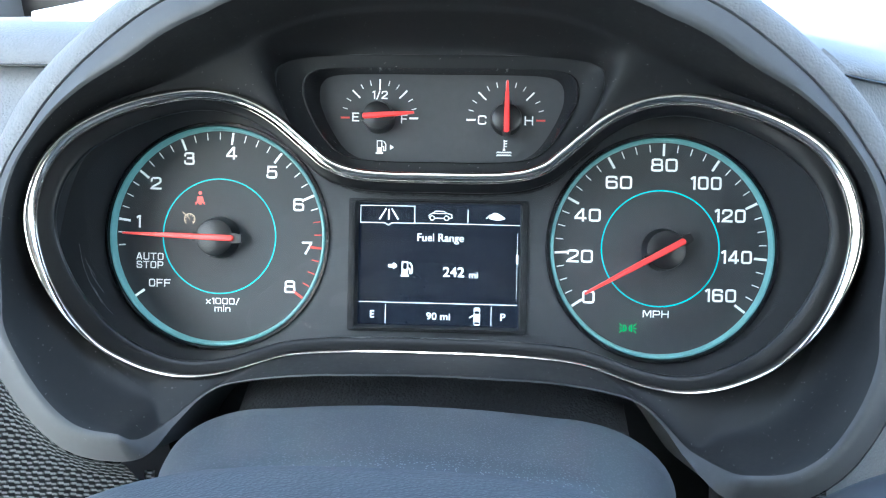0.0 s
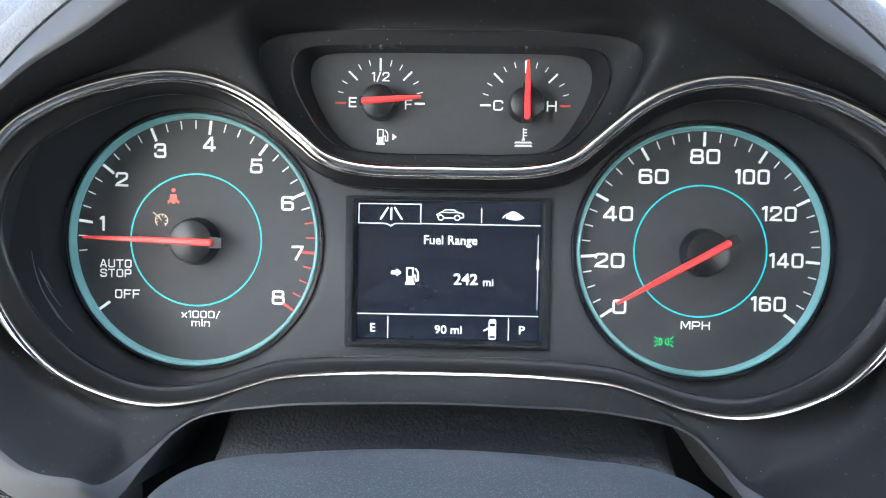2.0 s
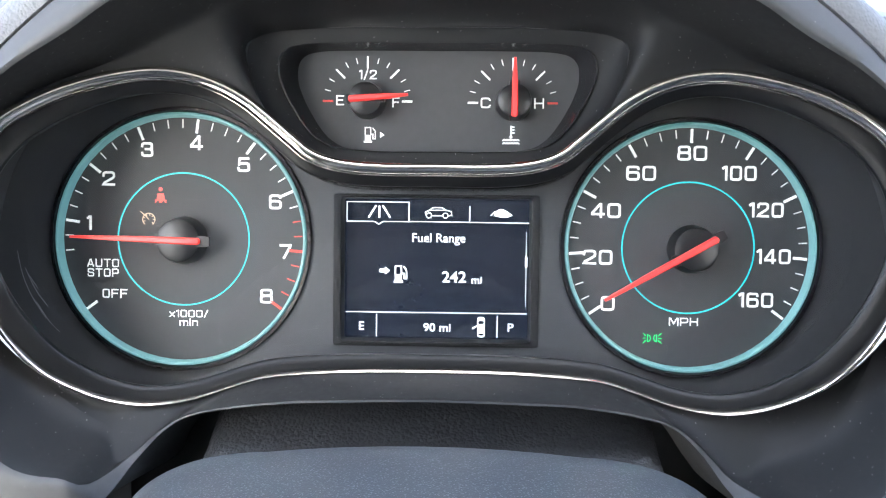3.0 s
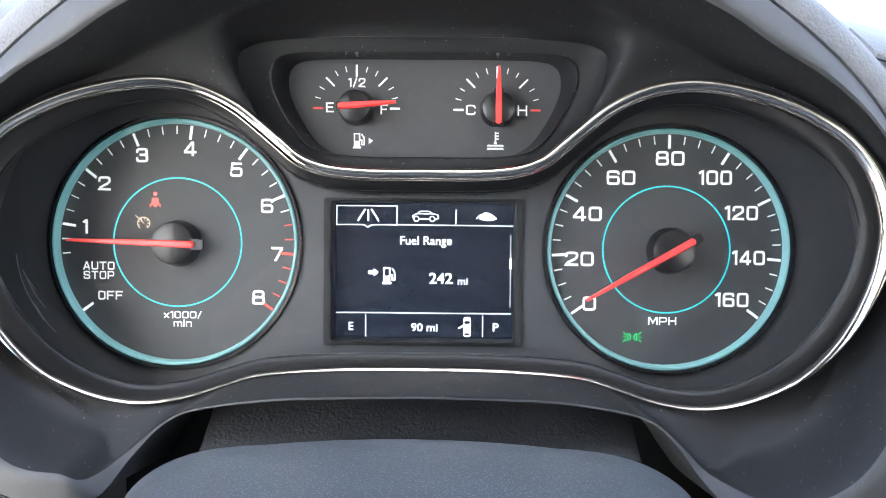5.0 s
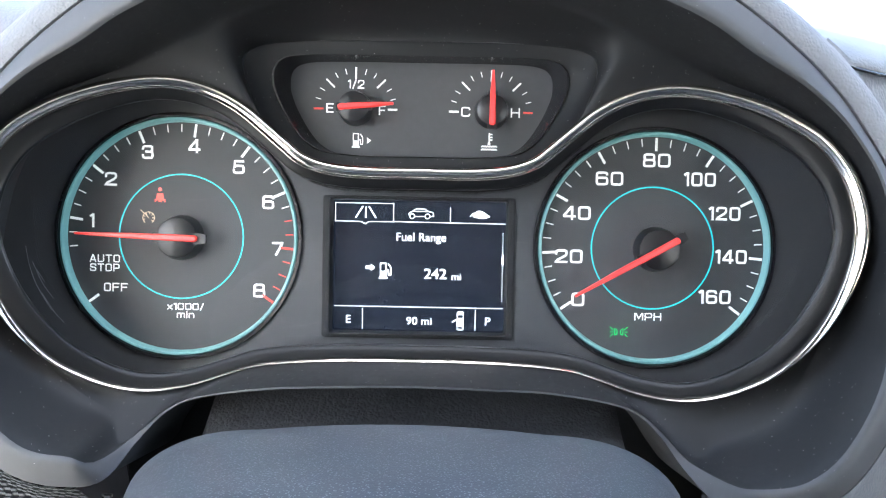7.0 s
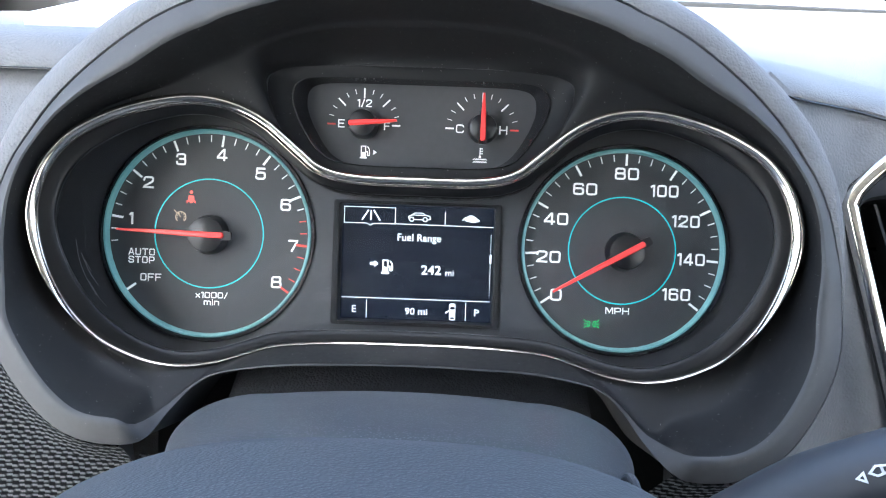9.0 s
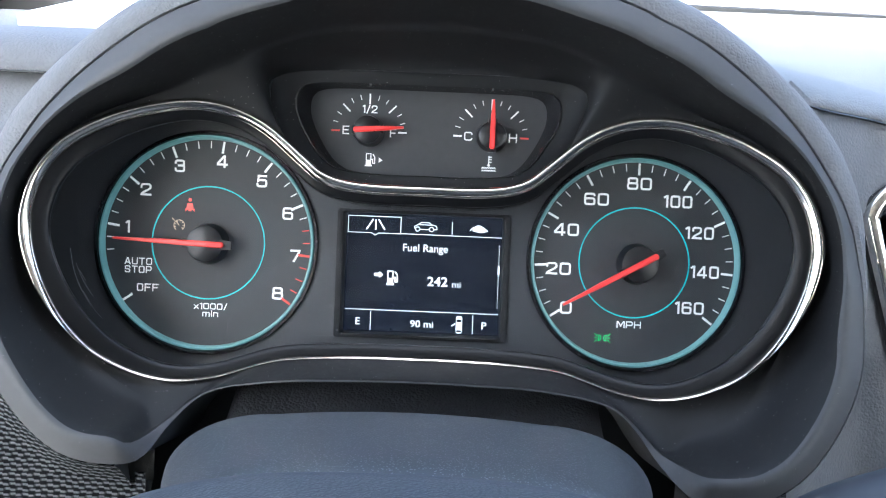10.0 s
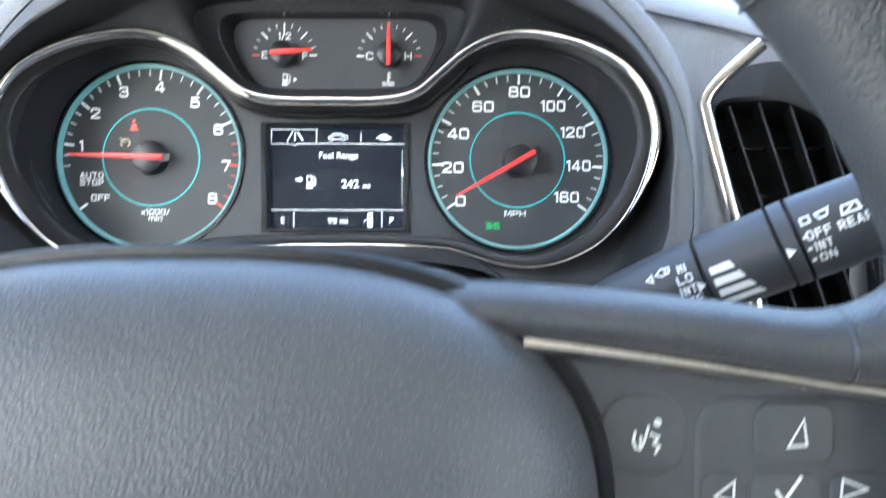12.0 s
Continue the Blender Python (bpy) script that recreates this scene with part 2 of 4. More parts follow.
def tube(path, profile, closed=False, up=(0, -1, 0), cap=True):
    """Sweeps profile, a list of (side, front) offsets, along path; front points to up."""
    path = [Vector(p) for p in path]
    n = len(path)
    rows = []
    for i, p in enumerate(path):
        a = path[(i - 1) % n] if closed or i else p
        b = path[(i + 1) % n] if closed or i < n - 1 else p
        t = (b - a).normalized()
        u = Vector(up)
        u = (u - t * u.dot(t)).normalized()
        s = t.cross(u)
        prof = profile(i / n) if callable(profile) else profile
        rows.append([p + s * q[0] + u * q[1] for q in prof])
    if closed:
        rows.append(rows[0])
    bm = loft(rows, True, cap and not closed, cap and not closed)
    if closed:
        bmesh.ops.remove_doubles(bm, verts=bm.verts, dist=1e-7)
    bmesh.ops.recalc_face_normals(bm, faces=bm.faces)
    return bm


def ring_profile(rs, rf, n=12):
    return [(rs * math.cos(a), rf * math.sin(a)) for a in (2 * math.pi * i / n for i in range(n))]


def box(lo, hi, bevel=0.0, bm=None):
    bm2 = bmesh.new()
    bmesh.ops.create_cube(bm2, size=1.0)
    for v in bm2.verts:
        v.co = Vector(((a + b) / 2 + c * (b - a) for a, b, c in zip(lo, hi, v.co)))
    if bevel:
        bmesh.ops.bevel(bm2, geom=bm2.edges[:], offset=bevel, segments=2, profile=0.7, affect="EDGES")
    if bm is None:
        return bm2
    return join(bm, bm2)


def join(bm, other):
    vm = {v: bm.verts.new(v.co) for v in other.verts}
    for f in other.faces:
        bm.faces.new([vm[v] for v in f.verts])
    other.free()
    return bm


def circle(cx, cz, r, y, n=96):
    return [(cx + r * math.cos(2 * math.pi * i / n), y, cz + r * math.sin(2 * math.pi * i / n)) for i in range(n)]


def disc(cx, cz, r, y, n=96):
    bm = bmesh.new()
    bm.faces.new([bm.verts.new(p) for p in circle(cx, cz, r, y, n)])
    bmesh.ops.recalc_face_normals(bm, faces=bm.faces)
    return bm


def lathe(cx, cz, profile, n=64):
    """Turns a profile of (radius, y) about the axis through (cx, cz)."""
    bm = loft([circle(cx, cz, max(r, 1e-5), y, n) for r, y in profile])
    bmesh.ops.recalc_face_normals(bm, faces=bm.faces)
    return bm


def sheet(outlines, y):
    """A flat sheet at depth y, bounded by the first outline with the others as holes, all of (x, z)."""
    bm = bmesh.new()
    for o in outlines:
        vs = [bm.verts.new((p[0], y, p[1])) for p in o]
        for i in range(len(vs)):
            bm.edges.new((vs[i], vs[(i + 1) % len(vs)]))
    bmesh.ops.triangle_fill(bm, use_beauty=True, use_dissolve=False, edges=bm.edges[:], normal=(0, -1, 0))
    for f in bm.faces:
        f.normal_update()
        if f.normal.y > 0:
            f.normal_flip()
    return bm


def mark(polys, strokes=(), width=0.0004, y=0.0, bm=None):
    """Print on a surface at depth y: filled outlines and stroked lines of (x, z)."""
    bm = bm or bmesh.new()
    for p in polys:
        f = bm.faces.new([bm.verts.new((q[0], y, q[1])) for q in p])
        f.normal_update()
        if f.normal.y > 0:
            f.normal_flip()
    for line in strokes:
        line = [Vector(p) for p in line]
        line = [p for i, p in enumerate(line) if i == 0 or (p - line[i - 1]).length > 1e-7]
        if len(line) < 2:
            continue
        loop = len(line) > 3 and (line[0] - line[-1]).length < 1e-6
        if loop:
            line = line[:-1]
        n = len(line)
        sides = []
        for i, p in enumerate(line):
            d0 = (p - line[i - 1]).normalized() if loop or i else None
            d1 = (line[(i + 1) % n] - p).normalized() if loop or i < n - 1 else None
            d0, d1 = d0 or d1, d1 or d0
            t = (d0 + d1).normalized() if (d0 + d1).length > 1e-6 else d0
            nrm = Vector((-t.y, t.x))
            k = width / 2 / max(.5, nrm.dot(Vector((-d0.y, d0.x))))
            ext = Vector((0, 0)) if loop or 0 < i < n - 1 else d0 * (width / 2) * (-1 if i == 0 else 1)
            sides.append([bm.verts.new((q.x, y, q.y)) for q in (p + ext + nrm * k, p + ext - nrm * k)])
        for i in range(n if loop else n - 1):
            a, b = sides[i], sides[(i + 1) % n]
            f = bm.faces.new((a[0], a[1], b[1], b[0]))
            f.normal_update()
            if f.normal.y > 0:
                f.normal_flip()
    return bm


def lettering(text, x, z, y, cap, wide=1.0, bold=0.0, width=None):
    """Flat letters centred on (x, z), with capitals cap high."""
    cu = bpy.data.curves.new("letters", "FONT")
    cu.body, cu.size, cu.offset = text, 1.0, 0.0 if "M" in text else bold
    cu.align_x, cu.align_y = "LEFT", "BOTTOM_BASELINE"
    cu.resolution_u = 4
    ob = bpy.data.objects.new("letters", cu)
    me = bpy.data.meshes.new_from_object(ob)
    bm = bmesh.new()
    bm.from_mesh(me)
    bpy.data.objects.remove(ob)
    bpy.data.curves.remove(cu)
    bpy.data.meshes.remove(me)
    xs = [v.co.x for v in bm.verts]
    mid, span = (min(xs) + max(xs)) / 2, max(xs) - min(xs)
    s = cap / 0.72
    sx = width / span if width else s * wide
    for v in bm.verts:
        v.co = Vector((x + (v.co.x - mid) * sx, y, z + (v.co.y - 0.36) * s))
    for f in bm.faces:
        f.normal_update()
        if f.normal.y > 0:
            f.normal_flip()
    return bm


DIGITS = {
    "0": [[(.2, 0), (.8, 0), (.95, .05), (1, .18), (1, .82), (.95, .95), (.8, 1), (.2, 1), (.05, .95), (0, .82), (0, .18), (.05, .05), (.2, 0)]],
    "1": [[(0, .90), (.55, 1), (1, 1), (1, 0)]],
    "2": [[(0, .74), (.03, .92), (.18, 1), (.82, 1), (.97, .92), (1, .76), (.96, .62), (.8, .50), (.12, .17), (0, .02), (1, 0)]],
    "3": [[(0, .78), (.04, .94), (.2, 1), (.8, 1), (.95, .93), (.96, .63), (.8, .53), (.36, .53)], [(.8, .53), (.97, .46), (1, .32), (1, .14), (.95, .04), (.8, 0), (.2, 0), (.04, .06), (0, .22)]],
    "4": [[(.76, 0), (.76, 1), (.66, 1), (0, .30), (0, .21), (1, .21)]],
    "5": [[(.94, 1), (.12, 1), (.06, .50), (.22, .60), (.8, .60), (.95, .54), (1, .42), (1, .16), (.95, .05), (.8, 0), (.2, 0), (.04, .06), (0, .2)]],
    "6": [[(.97, .86), (.92, .97), (.78, 1), (.2, 1), (.05, .95), (0, .82), (0, .18), (.05, .05), (.2, 0), (.8, 0), (.95, .05), (1, .16), (1, .40), (.95, .51), (.8, .56), (.16, .56), (.02, .46)]],
    "7": [[(0, 1), (1, 1), (.97, .88), (.36, 0)]],
    "8": [[(.2, 0), (.8, 0), (.96, .05), (1, .16), (1, .38), (.95, .48), (.8, .53), (.2, .53), (.05, .48), (0, .38), (0, .16), (.04, .05), (.2, 0)],
          [(.22, .53), (.06, .60), (.04, .70), (.04, .86), (.08, .95), (.22, 1), (.78, 1), (.92, .95), (.96, .86), (.96, .70), (.94, .60), (.78, .53)]],
}


LETTERS = {
    "A": [[(0, 0), (.44, 1), (.56, 1), (1, 0)], [(.14, .27), (.86, .27)]],
    "C": [[(1, .80), (.94, .95), (.78, 1), (.22, 1), (.05, .95), (0, .82), (0, .18), (.05, .05), (.22, 0), (.78, 0), (.94, .05), (1, .20)]],
    "E": [[(1, 1), (0, 1), (0, 0), (1, 0)], [(0, .52), (.86, .52)]],
    "F": [[(1, 1), (0, 1), (0, 0)], [(0, .50), (.86, .50)]],
    "H": [[(0, 0), (0, 1)], [(1, 0), (1, 1)], [(0, .52), (1, .52)]],
    "I": [[(.5, 0), (.5, 1)]],
    "L": [[(0, 1), (0, 0), (1, 0)]],
    "M": [[(0, 0), (0, 1), (.12, 1), (.5, .22), (.88, 1), (1, 1), (1, 0)]],
    "N": [[(0, 0), (0, 1), (.08, 1), (.92, 0), (1, 0), (1, 1)]],
    "O": DIGITS["0"],
    "P": [[(0, 0), (0, 1), (.80, 1), (.95, .94), (1, .82), (1, .58), (.95, .46), (.80, .40), (0, .40)]],
    "R": [[(0, 0), (0, 1), (.80, 1), (.95, .94), (1, .82), (1, .62), (.95, .51), (.80, .45), (0, .45)], [(.55, .45), (1, 0)]],
    "S": [[(.98, .80), (.93, .95), (.78, 1), (.22, 1), (.05, .94), (.02, .72), (.06, .58), (.22, .53), (.78, .48), (.94, .43), (1, .28), (.96, .06), (.80, 0), (.20, 0), (.06, .05), (0, .21)]],
    "T": [[(0, 1), (1, 1)], [(.5, 1), (.5, 0)]],
    "U": [[(0, 1), (0, .18), (.06, .05), (.22, 0), (.78, 0), (.94, .05), (1, .18), (1, 1)]],
    "/": [[(0, -.05), (1, 1.05)]],
    "x": [[(0, 0), (1, .70)], [(0, .70), (1, 0)]],
    "m": [[(0, 0), (0, .70), (.42, .70), (.5, .62), (.5, 0)], [(.5, .62), (.58, .70), (.92, .70), (1, .60), (1, 0)]],
    "i": [[(.5, 0), (.5, .70)], [(.5, .93), (.5, 1)]],
    "n": [[(0, 0), (0, .70), (.80, .70), (.95, .65), (1, .50), (1, 0)]],
}
NARROW = {"1": .32, "I": .06, "i": .06, "/": .55, "m": 1.25, "M": 1.2, "x": .8, "n": .8}


def figures(text, x, z, y, cap, width, weight=.165):
    """Squared, even-stroked letters and numbers centred on (x, z)."""
    w = cap * weight
    share = [NARROW.get(c, 1.0) for c in text]
    gap = w * 2.0
    unit = (width - w - gap * (len(text) - 1)) / sum(share)
    lines, at = [], x - width / 2 + w / 2
    for c, k in zip(text, share):
        shape = DIGITS[c] if c in DIGITS else LETTERS[c]
        lines += [[(at + u * unit * k, z - cap / 2 + w / 2 + v * (cap - w)) for u, v in line] for line in shape]
        at += unit * k + gap
    return mark([], lines, w, y)


def rounded(x0, z0, x1, z1, r, n=6):
    out = []
    for cx, cz, a0 in ((x1 - r, z1 - r, 0), (x0 + r, z1 - r, 90), (x0 + r, z0 + r, 180), (x1 - r, z0 + r, 270)):
        out += [(cx + r * math.cos(radians(a0 + 90 * i / n)), cz + r * math.sin(radians(a0 + 90 * i / n))) for i in range(n + 1)]
    return out


def steps(a, b, d):
    n = max(1, round((b - a) / d))
    return [a + (b - a) * i / n for i in range(n + 1)]


def arc(cx, cz, r, a0, a1, n=16):
    return [(cx + r * math.cos(radians(a0 + (a1 - a0) * i / n)), cz + r * math.sin(radians(a0 + (a1 - a0) * i / n))) for i in range(n + 1)]


# ---- outlines of the cluster (right halves, top middle to bottom middle) ----
def bezel_depth(x):
    return -0.022 - 0.024 * (x / 0.15) ** 2


BEZEL_HALF = [(0, .034), (.02, .034), (.034, .0352), (.044, .0385), (.051, .044), (.058, .050), (.066, .0565), (.075, .0615), (.085, .0645), (.096, .0652), (.108, .0632),
              (.121, .059), (.132, .0535), (.142, .0462), (.149, .037), (.153, .027), (.1548, .0145), (.1528, .001), (.1477, -.0125), (.1405, -.0245), (.1305, -.0352),
              (.1195, -.0420), (.1085, -.0462), (.0965, -.0478), (.083, -.0462), (.07, -.0422), (.0585, -.039), (.042, -.0376), (.02, -.037), (0, -.037)]
POD_HALF = [(0, .0850), (.040, .0848), (.0638, .0812), (.0662, .0700)]
# inner edge of the surround: over the pod, then along the bezel
INNER_HALF = POD_HALF + BEZEL_HALF[5:]
SEAM_HALF = [(0, .117, -.062), (.035, .1145, -.062), (.062, .1075, -.062), (.078, .1025, -.061), (.086, .099, -.060),
             (.094, .0955, -.060), (.104, .0905, -.059), (.114, .084, -.058), (.124, .0765, -.057), (.134, .068, -.056),
             (.144, .0575, -.055), (.152, .047, -.054), (.159, .036, -.054), (.164, .024, -.054), (.167, .012, -.054), (.169, 0, -.055),
             (.1695, -.015, -.056), (.168, -.032, -.058), (.161, -.050, -.060), (.149, -.067, -.062), (.135, -.077, -.063), (.120, -.0805, -.063),
             (.106, -.079, -.061), (.0965, -.070, -.046), (.088, -.0585, -.041), (.076, -.0495, -.042), (.05, -.0445, -.044), (.025, -.0435, -.044), (0, -.043, -.044)]
SEAM = []
for x, z, y in mirrored(SEAM_HALF):
    f = min(1, max(0, (-.02 - z) / .04)) * min(1, max(0, (-x - .07) / .025))  # the lobe beside the door is a little shorter
    SEAM.append((x + .004 * f * (1 if x < -.1 else 0), z + .0065 * f, y))
BEZEL = mirrored([(x, bezel_depth(x), z) for x, z in BEZEL_HALF])
POD_DEPTH = (-.0166, -.0172, -.0225, -.0260)
INNER = mirrored([(x, POD_DEPTH[i] if i < 4 else bezel_depth(x), z) for i, (x, z) in enumerate(INNER_HALF)])
assert len(INNER) == len(SEAM)
TACH, SPEED = (-.0970, .0082), (.0950, .0070)
N = 240

# ---- surround with its hood lip; lit lip and shaded inside differ by colour ----
surround = thing("cluster_surround", "matte black plastic hood and surround framing the gauges", "dashboard hood")
inner = spline(INNER, N, True)
seam = spline([(x, y, z) for x, z, y in SEAM], N, True)
# the lip: (share of the wall or of the flat band, part of the depth), from its foot inside to the joint
WALL = ((1.0, 1.0), (.88, .965), (.76, .90), (.64, .80), (.52, .67), (.40, .52), (.28, .355), (.17, .20), (.08, .085))
BAND = ((1.0, .022), (.93, -.006), (.84, -.020), (.60, -.030), (.30, -.020), (.08, -.008), (0, .0))


def smooth(v):
    v = min(1.0, max(0.0, v))
    return v * v * (3 - 2 * v)


def even(values, reach):
    """A closed run of values, each the mean of its neighbours."""
    return [sum(values[(i + k) % len(values)] for k in range(-reach, reach + 1)) / (2 * reach + 1) for i in range(len(values))]


along = np.roll(seam, -1, 0) - np.roll(seam, 1, 0)
inward = np.stack([along[:, 2], np.zeros(N), -along[:, 0]], 1)
inward /= np.linalg.norm(inward, axis=1)[:, None]
if (seam[N // 4] + inward[N // 4] * .01)[0] ** 2 > seam[N // 4][0] ** 2:
    inward = -inward
inward = np.stack([even(list(inward[:, k]), 2) for k in range(3)], 1)
gap = [float(np.min(np.hypot(inner[:, 0] - q[0], inner[:, 2] - q[2]))) for q in seam]
arch = even([smooth((.1045 - abs(q[0])) / .008) if q[2] < -.02 else 0.0 for q in seam], 1)
taper = [smooth((.124 - abs(q[0])) / .028) if q[2] < -.02 else 0.0 for q in seam]
low = [smooth((.030 - q[2]) / .06) for q in seam]
band = even([min(.0112, g * .56) * (1 - .8 * k) for g, k in zip(gap, arch)], 2)
wall = even([min(.0080 + .0065 * l, g * .30 + .0065 * l * (g > .02)) * (1 - .85 * k) for g, k, l in zip(gap, taper, low)], 5)
deep = even([.0275 * (1 - k) * min(1.0, g / .016) for g, k in zip(gap, arch)], 2)


def surround_row(kind, f):
    row = []
    for i, (a, b) in enumerate(zip(inner, seam)):
        front = b[1] - .0028 * (1 - arch[i])
        edge = b + inward[i] * band[i]
        slope = (a - edge) * (wall[i] / math.hypot(a[0] - edge[0], a[2] - edge[2]))
        foot = edge + slope
        if kind == "floor":
            top = smooth((b[2] - .04) / .06)
            roll = .005 * smooth((abs(a[0]) - .030) / .028) * smooth((.069 - abs(a[0])) / .004) if a[2] > .06 else 0.0
            p = a + (foot - a) * f
            y = a[1] + (front + deep[i] - a[1]) * f ** (1 + .8 * top) + roll * max(0, 1 - f / .3) ** 2 + .0022 * (1 - top) * (1 - taper[i]) * math.sin(math.pi * f)
        elif kind == "wall":
            g, h = WALL[f]
            p = edge + slope * g
            y = front + deep[i] * h
        else:
            g, h = BAND[f]
            p = b + inward[i] * band[i] * g
            y = b[1] + (front - b[1]) * min(1, g / .85) + deep[i] * h
        row.append((p[0], y, p[2]))
    return row


rows = [surround_row("floor", f) for f in (0, .03, .08, .16, .26, .36, .46, .56, .66, .76, .86, .94)]
rows += [surround_row("wall", i) for i in range(len(WALL))] + [surround_row("band", 0)]
# the hood's shade is put into this darker colour, up to the lip's crest
part("inner_shell", loft(rows), DARKSHADEMAT, surround, "inside of the hood, coloured darker for its shade")
rows = [surround_row("band", i) for i in range(len(BAND))]
rows.append([(b[0] * 1.002, b[1] + .010, b[2]) for b in seam])
rows.append([(b[0] * 0.995, b[1] + .060, b[2] + (0.004 if b[2] > 0 else -0.004)) for b in seam])
# same plastic as the inside, its lighter colour stands for light on the lip
part("lip", loft(rows), PLASTIC, surround, "matte plastic lip of the hood, coloured lighter as the lit edge")

# recess for the two small gauges
N2 = 160
pod_edge = mirrored([(x, y + .005 * smooth((x - .030) / .028) * smooth((.069 - x) / .004), z) for (x, z), y in zip(POD_HALF, POD_DEPTH)] + [(.0600, bezel_depth(.060) + .003, .0545), (.0545, bezel_depth(.0545) + .0015, .0472),
                    (.049, bezel_depth(.049), .0425), (.043, bezel_depth(.043), .0383), (.034, bezel_depth(.034), .0354), (.02, bezel_depth(.02), .0342), (0, -.022, .0342)])
pod_win = mirrored([(0, .0797), (.03, .0797), (.0490, .0790), (.0560, .0758), (.0572, .0690), (.0552, .0625), (.0515, .0555), (.0475, .0495), (.0430, .0450), (.036, .0420), (.02, .0408), (0, .0408)])
pe, pw = spline(pod_edge, N2, True), spline([(x, -0.0150, z) for x, z in pod_win], N2, True)
rows = [[tuple(a + (b - a) * np.array((u, v, u))) for a, b in zip(pe, pw)] for u, v in ((0, 0), (.03, .10), (.10, .27), (.22, .48), (.38, .66), (.55, .80), (.75, .91), (.92, .98), (1.0, 1.0))]
# shade of the scoop is in the dark colour
part("pod_recess", loft(rows), DARKSHADEMAT, surround, "scooped recess round the small gauges, coloured dark for its shade")
# gloss rim that leads from the recess down to the gauge face
rows = [[(b[0] * (1 - k), b[1] + d, .0595 + (b[2] - .0595) * (1 - k * (.7 if b[2] < .0595 else .12))) for b in pw] for k, d in ((-.004, .0002), (.0, -.0007), (.012, -.0007), (.022, .0004), (.05, .005), (.085, .0118))]
part("pod_rim", loft(rows), GLOSSY, surround, "gloss black rim of the small gauge window")

# ---- instrument cluster ----
cluster = thing("instrument_cluster", "car instrument cluster with tachometer, speedometer, small gauges and display", "instrument cluster")
bez = spline(BEZEL, 320, True)


def bezel_profile(f):
    w = 0.0007 + 0.0017 * smooth((bez[int(f * len(bez)) % len(bez)][2] + .040) / .055)
    # flat inner slope, rounded crest, short outer drop
    return [(-w, .0010), (-w * .80, .0019), (-w * .45, .0024), (-w * .1, .0024), (w * .3, .0019), (w * .75, .0008), (w, -.0003), (w * .98, -.0022), (-w * .95, -.0022), (-w * 1.02, 0)]


part("chrome_bezel", tube([tuple(p) for p in bez], bezel_profile, True), CHROME, cluster, "thin bright chrome trim round both dials")
# dark bowl between bezel and panel, and the outer flank of the bezel
nrm = np.roll(bez, -1, 0) - np.roll(bez, 1, 0)
side = np.stack([-nrm[:, 2], np.zeros(len(bez)), nrm[:, 0]], 1)
side /= np.linalg.norm(side, axis=1)[:, None]
probe = bez[80] + side[80] * .01
if abs(probe[0]) > abs(bez[80][0]):
    side = -side
PANEL_Y = -0.003


def frame_width(x, z):
    """How far the black ring inside the chrome reaches in: broad at the ends, narrow below the display."""
    ends = smooth((abs(x) - .100) / .045)
    return .0052 + .0006 * smooth((z - .01) / .03) + .0022 * ends


def flare(x, z):
    """How far the panel runs on behind the black ring."""
    return .014 * smooth((abs(x) - .060) / .03) + .012 * smooth((abs(x) - .110) / .03) + .010 * smooth(-z / .02) * (1 - smooth((abs(x) - .060) / .03))


def ring_row(k, d, back=0.0, spread=0.0):
    """A row round the cluster: share k of the black ring's width in from the chrome, d behind it, and share back of the way to the panel."""
    row = []
    for p, s in zip(bez, side):
        off = k * frame_width(p[0], p[2]) - spread * flare(p[0], p[2])
        y = p[1] + d
        row.append((p[0] + s[0] * off, y + (PANEL_Y - y) * back, p[2] + s[2] * off))
    return row


part("bezel_flank", loft([[(p[0] - s[0] * .0006, p[1] + d, p[2] - s[2] * .0006) for p, s in zip(bez, side)] for d in (.0005, .016)]), HUBMAT, cluster, "black flank behind the chrome trim")
rows = [ring_row(-.2, .0016), ring_row(.1, .0012), ring_row(.3, .0014), ring_row(.7, .0024), ring_row(.94, .0031), ring_row(1.0, .0036), ring_row(1.0, .0050)]
part("lens_frame", loft(rows, flip=True), BOWL, cluster, "satin black ring inside the chrome trim")
rows = [ring_row(.99, .0046), ring_row(.98, .0060), ring_row(.9, .0030, .45, .45), ring_row(.85, 0, .92, .95), ring_row(.85, 0, 1.0, 1.0), ring_row(1.15, 0, 1.0, 1.0)]
part("bowl_wall", loft(rows, flip=True), BOWL, cluster, "black wall behind the lens")
inset = [(q[0], q[2]) for q in ring_row(1.0, 0, 1.0, 1.0)[::2]]
SCR = (-.0358, -.0295, .0358, .0248)
R_T, R_S = .0474, .0462
part("face_panel", sheet([inset, [(p[0], p[2]) for p in circle(*TACH, R_T, 0)], [(p[0], p[2]) for p in circle(*SPEED, R_S, 0)], rounded(*SCR, .0008)], PANEL_Y), PANEL, cluster, "satin dark grey panel", smooth=False)


